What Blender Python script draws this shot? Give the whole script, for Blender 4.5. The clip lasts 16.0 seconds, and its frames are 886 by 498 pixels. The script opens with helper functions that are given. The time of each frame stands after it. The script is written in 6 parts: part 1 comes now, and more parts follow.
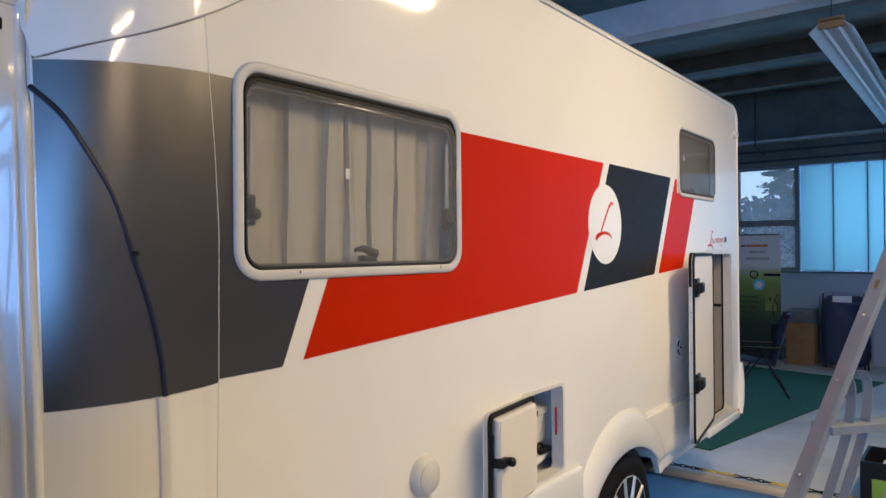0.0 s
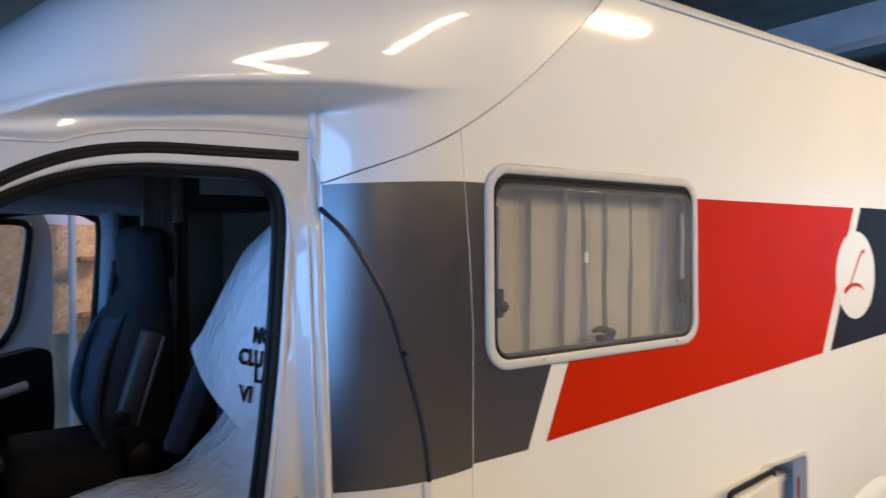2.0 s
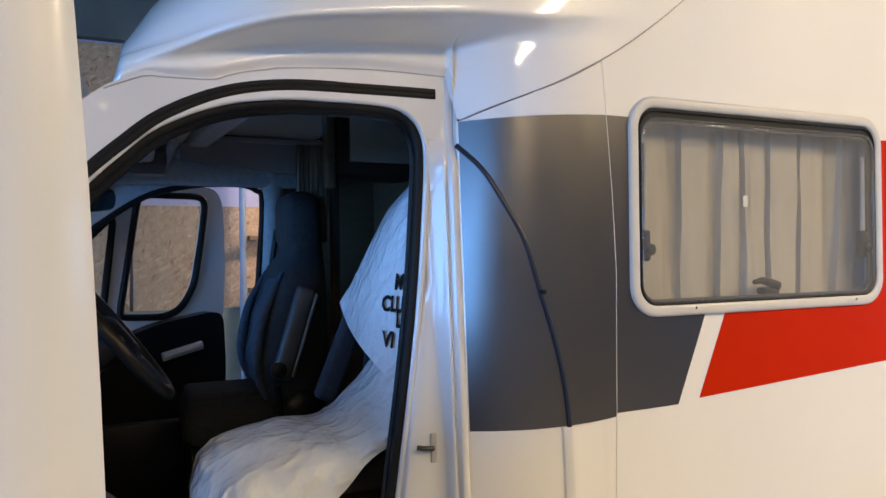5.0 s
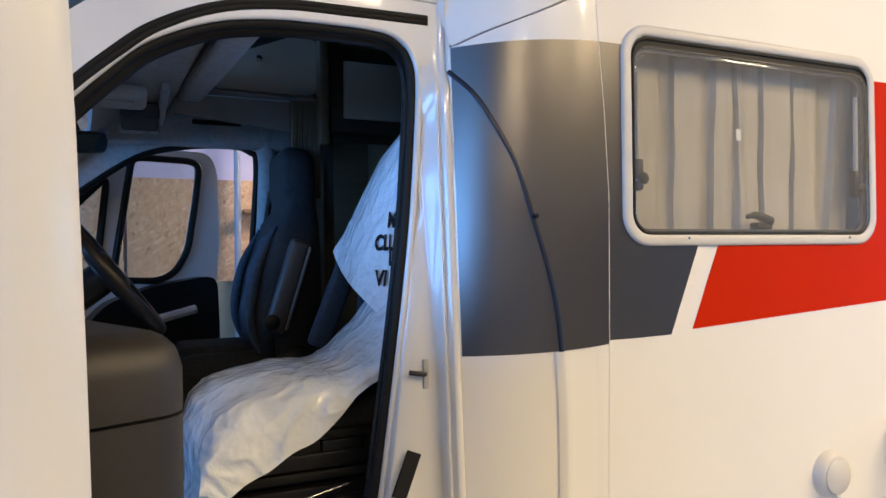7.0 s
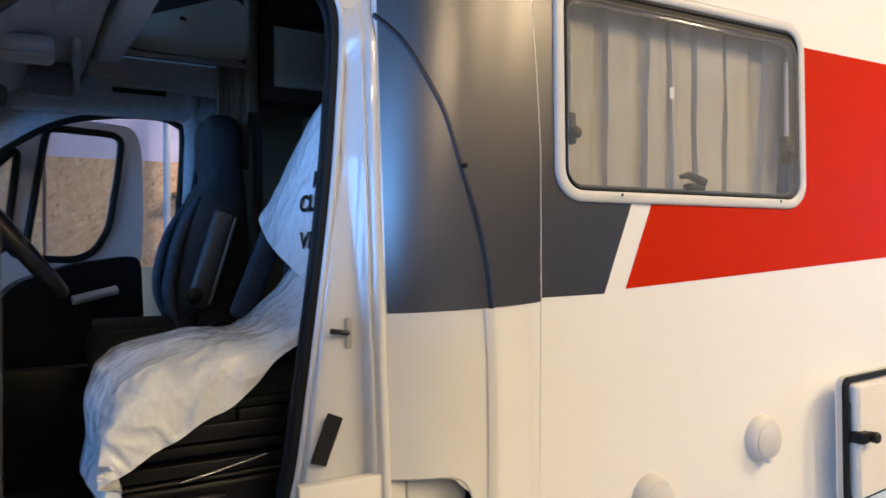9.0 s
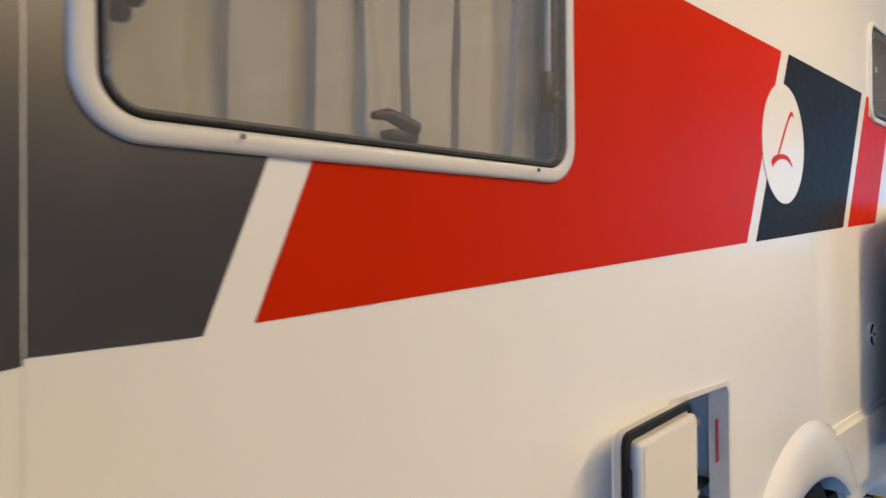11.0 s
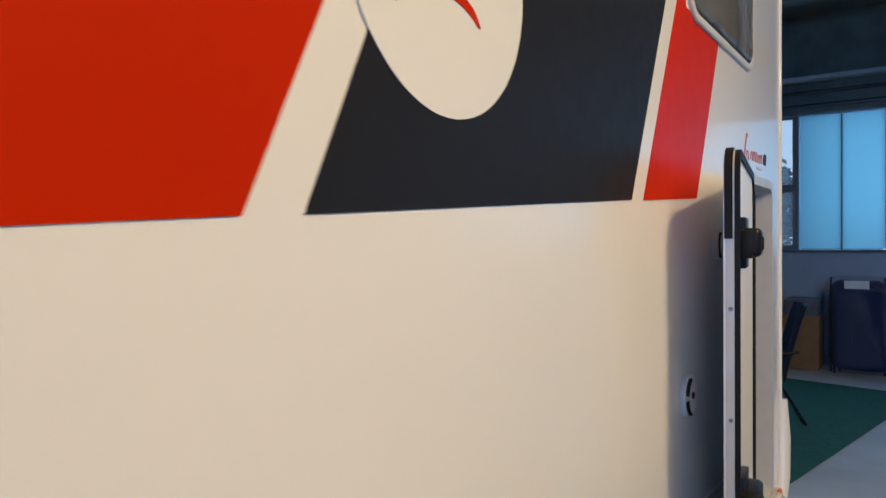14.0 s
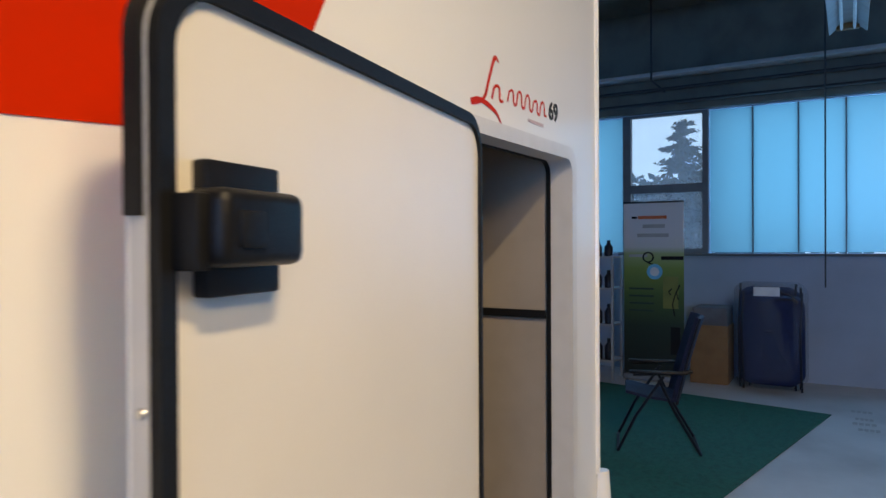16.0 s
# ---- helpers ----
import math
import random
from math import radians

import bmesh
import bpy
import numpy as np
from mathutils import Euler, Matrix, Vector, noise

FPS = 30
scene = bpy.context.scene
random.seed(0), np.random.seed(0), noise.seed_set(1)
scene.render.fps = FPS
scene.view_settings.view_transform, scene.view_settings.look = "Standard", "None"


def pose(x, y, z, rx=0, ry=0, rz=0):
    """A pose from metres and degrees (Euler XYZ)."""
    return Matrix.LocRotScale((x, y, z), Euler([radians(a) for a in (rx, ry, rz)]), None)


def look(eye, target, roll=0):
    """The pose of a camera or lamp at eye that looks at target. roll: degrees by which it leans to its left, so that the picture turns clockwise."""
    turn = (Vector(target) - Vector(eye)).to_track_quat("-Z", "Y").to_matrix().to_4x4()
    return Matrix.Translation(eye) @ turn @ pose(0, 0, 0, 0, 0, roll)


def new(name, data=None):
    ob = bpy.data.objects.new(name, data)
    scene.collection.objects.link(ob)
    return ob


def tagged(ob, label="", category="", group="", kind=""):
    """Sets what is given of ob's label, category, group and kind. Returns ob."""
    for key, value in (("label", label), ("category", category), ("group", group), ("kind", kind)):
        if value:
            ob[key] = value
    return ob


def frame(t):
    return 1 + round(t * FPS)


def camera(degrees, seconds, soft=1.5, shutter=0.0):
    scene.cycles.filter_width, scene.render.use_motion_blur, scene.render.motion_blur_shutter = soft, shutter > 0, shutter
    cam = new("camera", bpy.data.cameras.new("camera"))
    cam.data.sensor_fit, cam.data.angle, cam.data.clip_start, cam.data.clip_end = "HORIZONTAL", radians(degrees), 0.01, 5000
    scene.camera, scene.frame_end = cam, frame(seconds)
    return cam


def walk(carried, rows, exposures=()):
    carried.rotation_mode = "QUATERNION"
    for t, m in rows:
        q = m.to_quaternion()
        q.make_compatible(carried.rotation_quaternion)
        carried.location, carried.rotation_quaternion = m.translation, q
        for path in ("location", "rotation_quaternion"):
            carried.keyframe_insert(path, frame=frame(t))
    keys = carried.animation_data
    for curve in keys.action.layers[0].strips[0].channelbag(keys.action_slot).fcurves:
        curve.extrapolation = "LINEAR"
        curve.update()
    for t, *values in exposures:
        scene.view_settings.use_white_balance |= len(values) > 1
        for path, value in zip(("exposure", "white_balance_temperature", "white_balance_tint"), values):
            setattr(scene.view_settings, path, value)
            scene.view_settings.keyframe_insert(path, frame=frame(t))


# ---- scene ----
cam = camera(65.0, 16.0, shutter=0.4)

PATH = [
    (0, (-1.027, -1.449, 1.751), (0.554, -0.223, 1.758), -0.5),
    (0.5, (-1.05, -1.428, 1.848), (0.52, -0.189, 1.849), -0.3),
    (1, (-1.079, -1.413, 1.925), (0.426, -0.096, 1.924), -0.3),
    (1.5, (-1.134, -1.406, 1.976), (0.239, 0.049, 1.978), -0.4),
    (2, (-1.161, -1.41, 2.007), (0.019, 0.205, 2.007), -0.5),
    (2.5, (-1.161, -1.418, 2.012), (-0.137, 0.3, 2.026), -0.6),
    (3, (-1.162, -1.423, 2.035), (-0.267, 0.365, 2.038), -0.6),
    (3.5, (-1.158, -1.414, 2.025), (-0.314, 0.399, 2.021), -0.8),
    (4, (-1.136, -1.406, 1.968), (-0.318, 0.419, 1.976), -0.7),
    (6.5, (-1.101, -1.392, 1.708), (-0.307, 0.444, 1.722), -0.7),
    (7, (-1.097, -1.394, 1.666), (-0.29, 0.436, 1.68), -0.7),
    (7.5, (-1.07, -1.406, 1.612), (-0.251, 0.418, 1.628), -0.7),
    (8, (-1.043, -1.409, 1.563), (-0.205, 0.406, 1.586), -0.7),
    (8.5, (-1.042, -1.396, 1.555), (-0.172, 0.404, 1.577), -0.6),
    (9, (-1.016, -1.339, 1.55), (-0.074, 0.425, 1.571), -0.6),
    (9.5, (-0.897, -1.21, 1.551), (0.181, 0.474, 1.56), -0.7),
    (10, (-0.712, -1.033, 1.56), (0.515, 0.546, 1.559), -0.7),
    (12.5, (0.541, -0.616, 1.56), (2.089, 0.65, 1.54), -0.4),
    (13, (0.805, -0.537, 1.551), (2.393, 0.678, 1.527), -0.4),
    (13.5, (1.146, -0.513, 1.539), (2.774, 0.649, 1.52), -0.8),
    (14, (1.442, -0.469, 1.537), (3.086, 0.67, 1.513), -0.4),
    (14.5, (1.744, -0.407, 1.535), (3.405, 0.706, 1.512), -0.3),
    (15, (2.011, -0.453, 1.515), (3.709, 0.605, 1.499), -0.5),
    (15.5, (2.378, -0.567, 1.52), (4.095, 0.458, 1.505), -0.7),
    (16, (2.629, -0.587, 1.515), (4.354, 0.424, 1.501), -0.3),
]
# the film camera brightens and darkens its picture on the way
LIGHT = [(0, -0.19), (1.5, -0.09), (3, -0.03), (4, 0.05), (6.5, 0.29), (7, 0.32), (8, 0.38), (9, 0.32), (9.5, 0.2), (10, -0.03), (12.5, -0.26), (13.5, -0.47), (14.5, -0.42), (15.5, -0.33), (16, -0.2)]
walk(cam, [(t, look(eye, target, roll)) for t, eye, target, roll in PATH], LIGHT)


# ---------------- light ----------------
world = bpy.data.worlds.new("sky")
scene.world = world
world.use_nodes = True
wn = world.node_tree
sky = wn.nodes.new("ShaderNodeTexSky")
sky.sky_type, sky.sun_disc = "NISHITA", False
sky.sun_elevation, sky.sun_rotation = radians(20), radians(70)
wn.nodes["Background"].inputs[1].default_value = 0.15
wn.links.new(sky.outputs[0], wn.nodes["Background"].inputs[0])

WARM, DAY, GATE = (1.0, 0.755, 0.45), (0.2, 0.5, 1.0), (0.17, 0.44, 1.0)


def area(name, m, sx, sy, watts, color):
    d = bpy.data.lights.new(name, "AREA")
    d.shape, d.size, d.size_y, d.energy, d.color = "RECTANGLE", sx, sy, watts, color
    ob = new(name, d)
    ob.matrix_world = m
    return ob


# the second and last are unseen fill lamps, added to warm cab door and fairing
LAMPS = [(2.61, -1.72, 3.6), (-2.6, -5.0, 4.0), (0.3, 2.8, 2.75), (1.9, -3.45, 4.0), (0.2, -4.2, 4.1)]
LAMP_WATTS = [85, 100, 24, 112, 90]
LAMP_LONG = [0.56, 1.5, 0.56, 1.7, 1.6]
LAMP_WIDE = [0.11, 0.13, 0.13, 0.14, 0.5]
LAMP_TURN = [0, 0, 0, 90, 0]
LAMP_TINT = [WARM, WARM, (1.0, 0.86, 0.85), WARM, WARM]
for (lx, ly, lz), w, c, long, wide, turn in zip(LAMPS, LAMP_WATTS, LAMP_TINT, LAMP_LONG, LAMP_WIDE, LAMP_TURN):
    area("tube_light", pose(lx, ly, lz - 0.075, 0, 0, turn), long, wide, w, c)
# daylight from the gate at the front end and from the glazing of the rear wall
area("gate_light", look((-10.1, -6.0, 2.35), (0, -6.0, 2.35)), 4.2, 3.6, 540, GATE)
area("front_glazing_light", look((-10.1, 0.35, 2.3), (0, 0.35, 2.3)), 5.6, 2.5, 480, GATE)
area("glazing_light", look((11.55, -2.6, 2.25), (0, -2.6, 1.6)), 6.7, 1.7, 245, DAY)
area("glazing_light", look((11.55, 2.7, 2.25), (0, 2.7, 1.6)), 1.7, 1.7, 60, DAY)


# ---------------- materials ----------------
def mat(name, color, rough=0.5, metal=0.0, var=0.06, scale=8.0, bump=0.0, bscale=120.0, coat=0.0, spec=0.5, color2=None, stretch=(1, 1, 1)):
    m = bpy.data.materials.new(name)
    m.use_nodes = True
    nt = m.node_tree
    b = nt.nodes["Principled BSDF"]
    b.inputs["Metallic"].default_value = metal
    b.inputs["Coat Weight"].default_value = coat
    b.inputs["Coat Roughness"].default_value = 0.04
    b.inputs["Specular IOR Level"].default_value = spec
    tc = nt.nodes.new("ShaderNodeTexCoord")
    mp = nt.nodes.new("ShaderNodeMapping")
    mp.inputs["Scale"].default_value = stretch
    nt.links.new(tc.outputs["Object"], mp.inputs[0])
    n1 = nt.nodes.new("ShaderNodeTexNoise")
    n1.inputs["Scale"].default_value, n1.inputs["Detail"].default_value = scale, 5
    nt.links.new(mp.outputs[0], n1.inputs[0])
    mix = nt.nodes.new("ShaderNodeMix")
    mix.data_type = "RGBA"
    c2 = color2 or tuple(max(0.0, c * (1 - 3 * var)) for c in color)
    mix.inputs[6].default_value, mix.inputs[7].default_value = (*color, 1), (*c2, 1)
    ramp = nt.nodes.new("ShaderNodeValToRGB")
    ramp.color_ramp.elements[0].position, ramp.color_ramp.elements[1].position = 0.42, 0.72
    nt.links.new(n1.outputs[0], ramp.inputs[0])
    nt.links.new(ramp.outputs[0], mix.inputs[0])
    nt.links.new(mix.outputs[2], b.inputs["Base Color"])
    n2 = nt.nodes.new("ShaderNodeTexNoise")
    n2.inputs["Scale"].default_value, n2.inputs["Detail"].default_value = scale * 6, 3
    nt.links.new(mp.outputs[0], n2.inputs[0])
    mr = nt.nodes.new("ShaderNodeMapRange")
    mr.inputs[3].default_value, mr.inputs[4].default_value = max(0.02, rough * 0.85), min(1, rough * 1.2)
    nt.links.new(n2.outputs[0], mr.inputs[0])
    nt.links.new(mr.outputs[0], b.inputs["Roughness"])
    if bump:
        n3 = nt.nodes.new("ShaderNodeTexNoise")
        n3.inputs["Scale"].default_value, n3.inputs["Detail"].default_value = bscale, 4
        nt.links.new(mp.outputs[0], n3.inputs[0])
        bp = nt.nodes.new("ShaderNodeBump")
        bp.inputs["Strength"].default_value, bp.inputs["Distance"].default_value = bump, 0.004
        nt.links.new(n3.outputs[0], bp.inputs["Height"])
        nt.links.new(bp.outputs[0], b.inputs["Normal"])
    return m


def glass(name, tint, gloss_rough=0.02, ior=1.45, haze=0.0, haze_kind="ShaderNodeBsdfDiffuse"):
    m = bpy.data.materials.new(name)
    m.use_nodes = True
    nt = m.node_tree
    nt.nodes.remove(nt.nodes["Principled BSDF"])
    tr, gl, mx, fr, pw, ma = (nt.nodes.new(k) for k in ("ShaderNodeBsdfTransparent", "ShaderNodeBsdfGlossy", "ShaderNodeMixShader", "ShaderNodeLayerWeight", "ShaderNodeMath", "ShaderNodeMath"))
    tr.inputs[0].default_value, gl.inputs["Roughness"].default_value = (*tint, 1), gloss_rough
    fr.inputs["Blend"].default_value = 0.5
    pw.operation, ma.operation = "POWER", "MULTIPLY_ADD"
    pw.inputs[1].default_value = 4.0
    ma.inputs[1].default_value, ma.inputs[2].default_value = 0.55, ((ior - 1) / (ior + 1)) ** 2
    nt.links.new(fr.outputs["Facing"], pw.inputs[0])
    nt.links.new(pw.outputs[0], ma.inputs[0])
    nt.links.new(ma.outputs[0], mx.inputs[0])
    nt.links.new(tr.outputs[0], mx.inputs[1])
    nt.links.new(gl.outputs[0], mx.inputs[2])
    nt.links.new(mx.outputs[0], nt.nodes["Material Output"].inputs[0])
    if haze:
        # fine scratches and dust on the pane
        hz, hm, tc, nz, mr = (nt.nodes.new(k) for k in (haze_kind, "ShaderNodeMixShader", "ShaderNodeTexCoord", "ShaderNodeTexNoise", "ShaderNodeMapRange"))
        hz.inputs[0].default_value = (0.8, 0.8, 0.8, 1)
        nz.inputs["Scale"].default_value, nz.inputs["Detail"].default_value = 5, 6
        mr.inputs[3].default_value, mr.inputs[4].default_value = haze * 0.6, haze * 1.4
        nt.links.new(tc.outputs["Object"], nz.inputs[0])
        nt.links.new(nz.outputs[0], mr.inputs[0])
        nt.links.new(mr.outputs[0], hm.inputs[0])
        nt.links.new(mx.outputs[0], hm.inputs[1])
        nt.links.new(hz.outputs[0], hm.inputs[2])
        nt.links.new(hm.outputs[0], nt.nodes["Material Output"].inputs[0])
    return m


def emit(name, color, strength):
    m = bpy.data.materials.new(name)
    m.use_nodes = True
    nt = m.node_tree
    e = nt.nodes.new("ShaderNodeEmission")
    e.inputs[0].default_value, e.inputs[1].default_value = (*color, 1), strength
    nt.links.new(e.outputs[0], nt.nodes["Material Output"].inputs[0])
    return m


M_WALL = mat("white_body_sheet", (0.82, 0.81, 0.775), 0.5, var=0.012, scale=1.5, bump=0.012, bscale=6, coat=1.0)
M_WALL.node_tree.nodes["Principled BSDF"].inputs["Coat IOR"].default_value = 1.45
M_WALL.node_tree.nodes["Principled BSDF"].inputs["Coat Roughness"].default_value = 0.06
M_GEL = mat("white_gelcoat", (0.82, 0.81, 0.775), 0.3, var=0.01, scale=2, coat=1.0)
M_GEL.node_tree.nodes["Principled BSDF"].inputs["Coat IOR"].default_value = 1.5
M_GEL.node_tree.nodes["Principled BSDF"].inputs["Coat Roughness"].default_value = 0.05
M_CAB = mat("white_cab_paint", (0.66, 0.67, 0.685), 0.3, var=0.012, scale=4, coat=1.0)
M_FRAME = mat("off_white_plastic", (0.6, 0.59, 0.565), 0.38, var=0.02, scale=20, bump=0.05, bscale=300)
M_RED = mat("red_foil", (0.52, 0.02, 0.001), 0.5, var=0.02, scale=3, spec=0.03)
M_GREY = mat("grey_metallic_foil", (0.172, 0.168, 0.168), 0.31, metal=0.92, var=0.008, scale=2)
M_DARK = mat("anthracite_foil", (0.0155, 0.0155, 0.017), 0.45, var=0.03, scale=4, spec=0.14)
M_RUB = mat("black_rubber", (0.007, 0.007, 0.007), 0.55, var=0.1, scale=40, spec=0.25)
M_PLA = mat("black_plastic", (0.009, 0.009, 0.01), 0.36, spec=0.25, var=0.1, scale=60, bump=0.15, bscale=500)
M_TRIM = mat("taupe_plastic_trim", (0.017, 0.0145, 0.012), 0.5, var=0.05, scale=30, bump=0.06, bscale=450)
M_GTRIM = mat("grey_headliner", (0.4, 0.42, 0.44), 0.85, var=0.06, scale=40, bump=0.2, bscale=300)
M_SEAT = mat("dark_seat_fabric", (0.018, 0.02, 0.024), 0.9, var=0.15, scale=60, bump=0.3, bscale=700)
M_SEATB = mat("blue_grey_seat_fabric", (0.032, 0.046, 0.068), 0.9, var=0.1, scale=60, bump=0.3, bscale=700)
M_ALU = mat("aluminium", (0.25, 0.29, 0.34), 0.5, metal=0.35, var=0.05, scale=7, bump=0.1, bscale=40)
M_RIM = mat("satin_grey_profile", (0.55, 0.54, 0.52), 0.45, metal=0.3, var=0.03, scale=10)
M_STEEL = mat("bright_steel", (0.6, 0.6, 0.6), 0.22, metal=1.0)
M_CREAM = mat("cream_door_board", (0.74, 0.69, 0.6), 0.42, var=0.015, scale=3, bump=0.06, bscale=260)
M_BROWN = mat("dark_brown_wood", (0.02, 0.014, 0.01), 0.55, var=0.1, scale=5, stretch=(1, 1, 8))
M_FLAP = mat("cream_cupboard_front", (0.36, 0.33, 0.27), 0.3, var=0.02, scale=3)
M_CURT = mat("beige_curtain_cloth", (0.43, 0.41, 0.37), 0.9, var=0.05, scale=20, bump=0.25, bscale=900, stretch=(1, 1, 0.1))
M_OLIVE = mat("olive_brown_board", (0.1, 0.072, 0.038), 0.6, var=0.08, scale=5, stretch=(1, 1, 6))
M_GAR = mat("garage_lining", (0.336, 0.288, 0.232), 0.6, var=0.05, scale=6)
M_TYRE = mat("tyre_rubber", (0.008, 0.008, 0.009), 0.85, spec=0.2, var=0.15, scale=20, bump=0.3, bscale=200)
M_GREYP = mat("grey_plastic", (0.4, 0.4, 0.4), 0.5)
M_REDR = mat("red_reflector", (0.35, 0.01, 0.01), 0.2, coat=0.5)
M_ORANGE = mat("orange_reflector", (0.55, 0.12, 0.02), 0.2, coat=0.5)
M_WHITE = mat("white_sticker", (0.85, 0.85, 0.83), 0.45)
M_GLASS = glass("acrylic_window", (0.84, 0.84, 0.83), 0.03, 1.5, 0.1)
M_DUSTY = glass("dusty_glass", (0.85, 0.92, 0.98), 0.02, 1.45, 0.11, "ShaderNodeBsdfTranslucent")
M_CGLASS = glass("clear_glass", (0.93, 0.95, 0.94), 0.01, 1.45)
M_CONC = mat("low_bounce_concrete", (0.29, 0.28, 0.265), 0.6, var=0.12, scale=1.6, bump=0.2, bscale=50)
M_PLASTER = mat("grey_beige_lining", (0.23, 0.22, 0.2), 0.7, var=0.05, scale=8, bump=0.1, bscale=200)
M_FLOOR = mat("painted_concrete", (0.58, 0.59, 0.6), 0.45, var=0.1, scale=1.3, bump=0.15, bscale=40)
M_CARPET = mat("green_carpet", (0.012, 0.12, 0.075), 0.95, var=0.12, scale=30, bump=0.6, bscale=600)
M_HALL = mat("hall_wall_paint", (0.5, 0.5, 0.52), 0.85, var=0.05, scale=1.2, bump=0.15, bscale=60)
M_LILAC = mat("lilac_wall_paint", (0.5, 0.47, 0.58), 0.85, var=0.04, scale=1.5)
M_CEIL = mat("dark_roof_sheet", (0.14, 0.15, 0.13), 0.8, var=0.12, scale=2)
M_PURLIN = mat("brown_purlin", (0.12, 0.095, 0.07), 0.8, var=0.15, scale=4)
M_BEAM = mat("pale_concrete_beam", (0.68, 0.62, 0.6), 0.8, var=0.07, scale=3, bump=0.2, bscale=50)
M_WFRAME = mat("grey_window_frame", (0.13, 0.14, 0.15), 0.5)
M_PIPE = mat("dark_conduit", (0.03, 0.035, 0.04), 0.5)
M_BLUE = mat("navy_cloth", (0.005, 0.015, 0.07), 0.8, var=0.1, scale=25, bump=0.3, bscale=300)
M_CARD = mat("brown_cardboard", (0.27, 0.15, 0.065), 0.85, var=0.06, scale=6)
M_DARKMETAL = mat("dark_metal_tube", (0.02, 0.022, 0.03), 0.35, metal=0.6)
M_YEL = mat("yellow_plastic_chain", (0.7, 0.5, 0.04), 0.45)
M_WOODP = mat("pale_plank", (0.5, 0.42, 0.33), 0.7, var=0.08, scale=4, stretch=(6, 1, 6))
M_LEAF = mat("conifer_needles", (0.07, 0.1, 0.09), 0.8, var=0.2, scale=3)
M_BARK = mat("bark", (0.08, 0.06, 0.045), 0.9, var=0.2, scale=10)
M_GREEN = mat("green_print", (0.16, 0.3, 0.04), 0.5)
M_DGREEN = mat("dark_green_print", (0.02, 0.05, 0.03), 0.5)
M_PAPER = mat("white_banner_cloth", (0.72, 0.72, 0.74), 0.6)
M_CYAN = mat("light_blue_print", (0.15, 0.5, 0.75), 0.5)
M_ORPRINT = mat("orange_print", (0.6, 0.15, 0.05), 0.5)
M_GLOW = emit("lit_tube", (1.0, 0.8, 0.55), 9.0)
M_ALLOY = mat("bright_alloy", (0.72, 0.72, 0.72), 0.35, metal=0.5)
M_SKY = emit("sky_backdrop", (0.66, 0.82, 1.0), 1.35)
M_GATE = emit("bright_yard_backdrop", (0.3, 0.55, 1.0), 1.0)


def osb():
    """Pressed board of long pale, tan and reddish wood flakes lying across one another."""
    m = mat("osb_board", (0.46, 0.29, 0.15), 0.75, color2=(0.3, 0.17, 0.08), scale=4, bump=0.25, bscale=60)
    nt = m.node_tree
    b = nt.nodes["Principled BSDF"]
    tc = nt.nodes.new("ShaderNodeTexCoord")
    last = None
    for turn, size in ((0.2, (85, 85, 22)), (-0.4, (75, 75, 26)), (1.0, (60, 60, 24))):
        mp = nt.nodes.new("ShaderNodeMapping")
        mp.vector_type = "TEXTURE"
        mp.inputs["Rotation"].default_value = (0, turn, 0)
        mp.inputs["Scale"].default_value = [1 / q for q in size]
        nt.links.new(tc.outputs["Object"], mp.inputs[0])
        v = nt.nodes.new("ShaderNodeTexVoronoi")
        v.inputs["Scale"].default_value = 1.0
        nt.links.new(mp.outputs[0], v.inputs[0])
        sep = nt.nodes.new("ShaderNodeSeparateColor")
        nt.links.new(v.outputs["Color"], sep.inputs[0])
        r = nt.nodes.new("ShaderNodeValToRGB")
        e = r.color_ramp.elements
        e[0].position, e[0].color, e[1].position, e[1].color = 0.0, (0.3, 0.16, 0.08, 1), 1.0, (0.62, 0.44, 0.27, 1)
        for at, c in ((0.07, (0.45, 0.28, 0.15, 1)), (0.5, (0.51, 0.33, 0.185, 1)), (0.88, (0.56, 0.375, 0.215, 1))):
            e.new(at).color = c
        nt.links.new(sep.outputs[0], r.inputs[0])
        if last is None:
            last = r.outputs[0]
        else:
            gt, mx = nt.nodes.new("ShaderNodeMath"), nt.nodes.new("ShaderNodeMix")
            gt.operation, gt.inputs[1].default_value = "GREATER_THAN", 0.55
            nt.links.new(sep.outputs[1], gt.inputs[0])
            mx.data_type = "RGBA"
            nt.links.new(gt.outputs[0], mx.inputs[0])
            nt.links.new(last, mx.inputs[6])
            nt.links.new(r.outputs[0], mx.inputs[7])
            last = mx.outputs[2]
    nt.links.new(last, b.inputs["Base Color"])
    return m


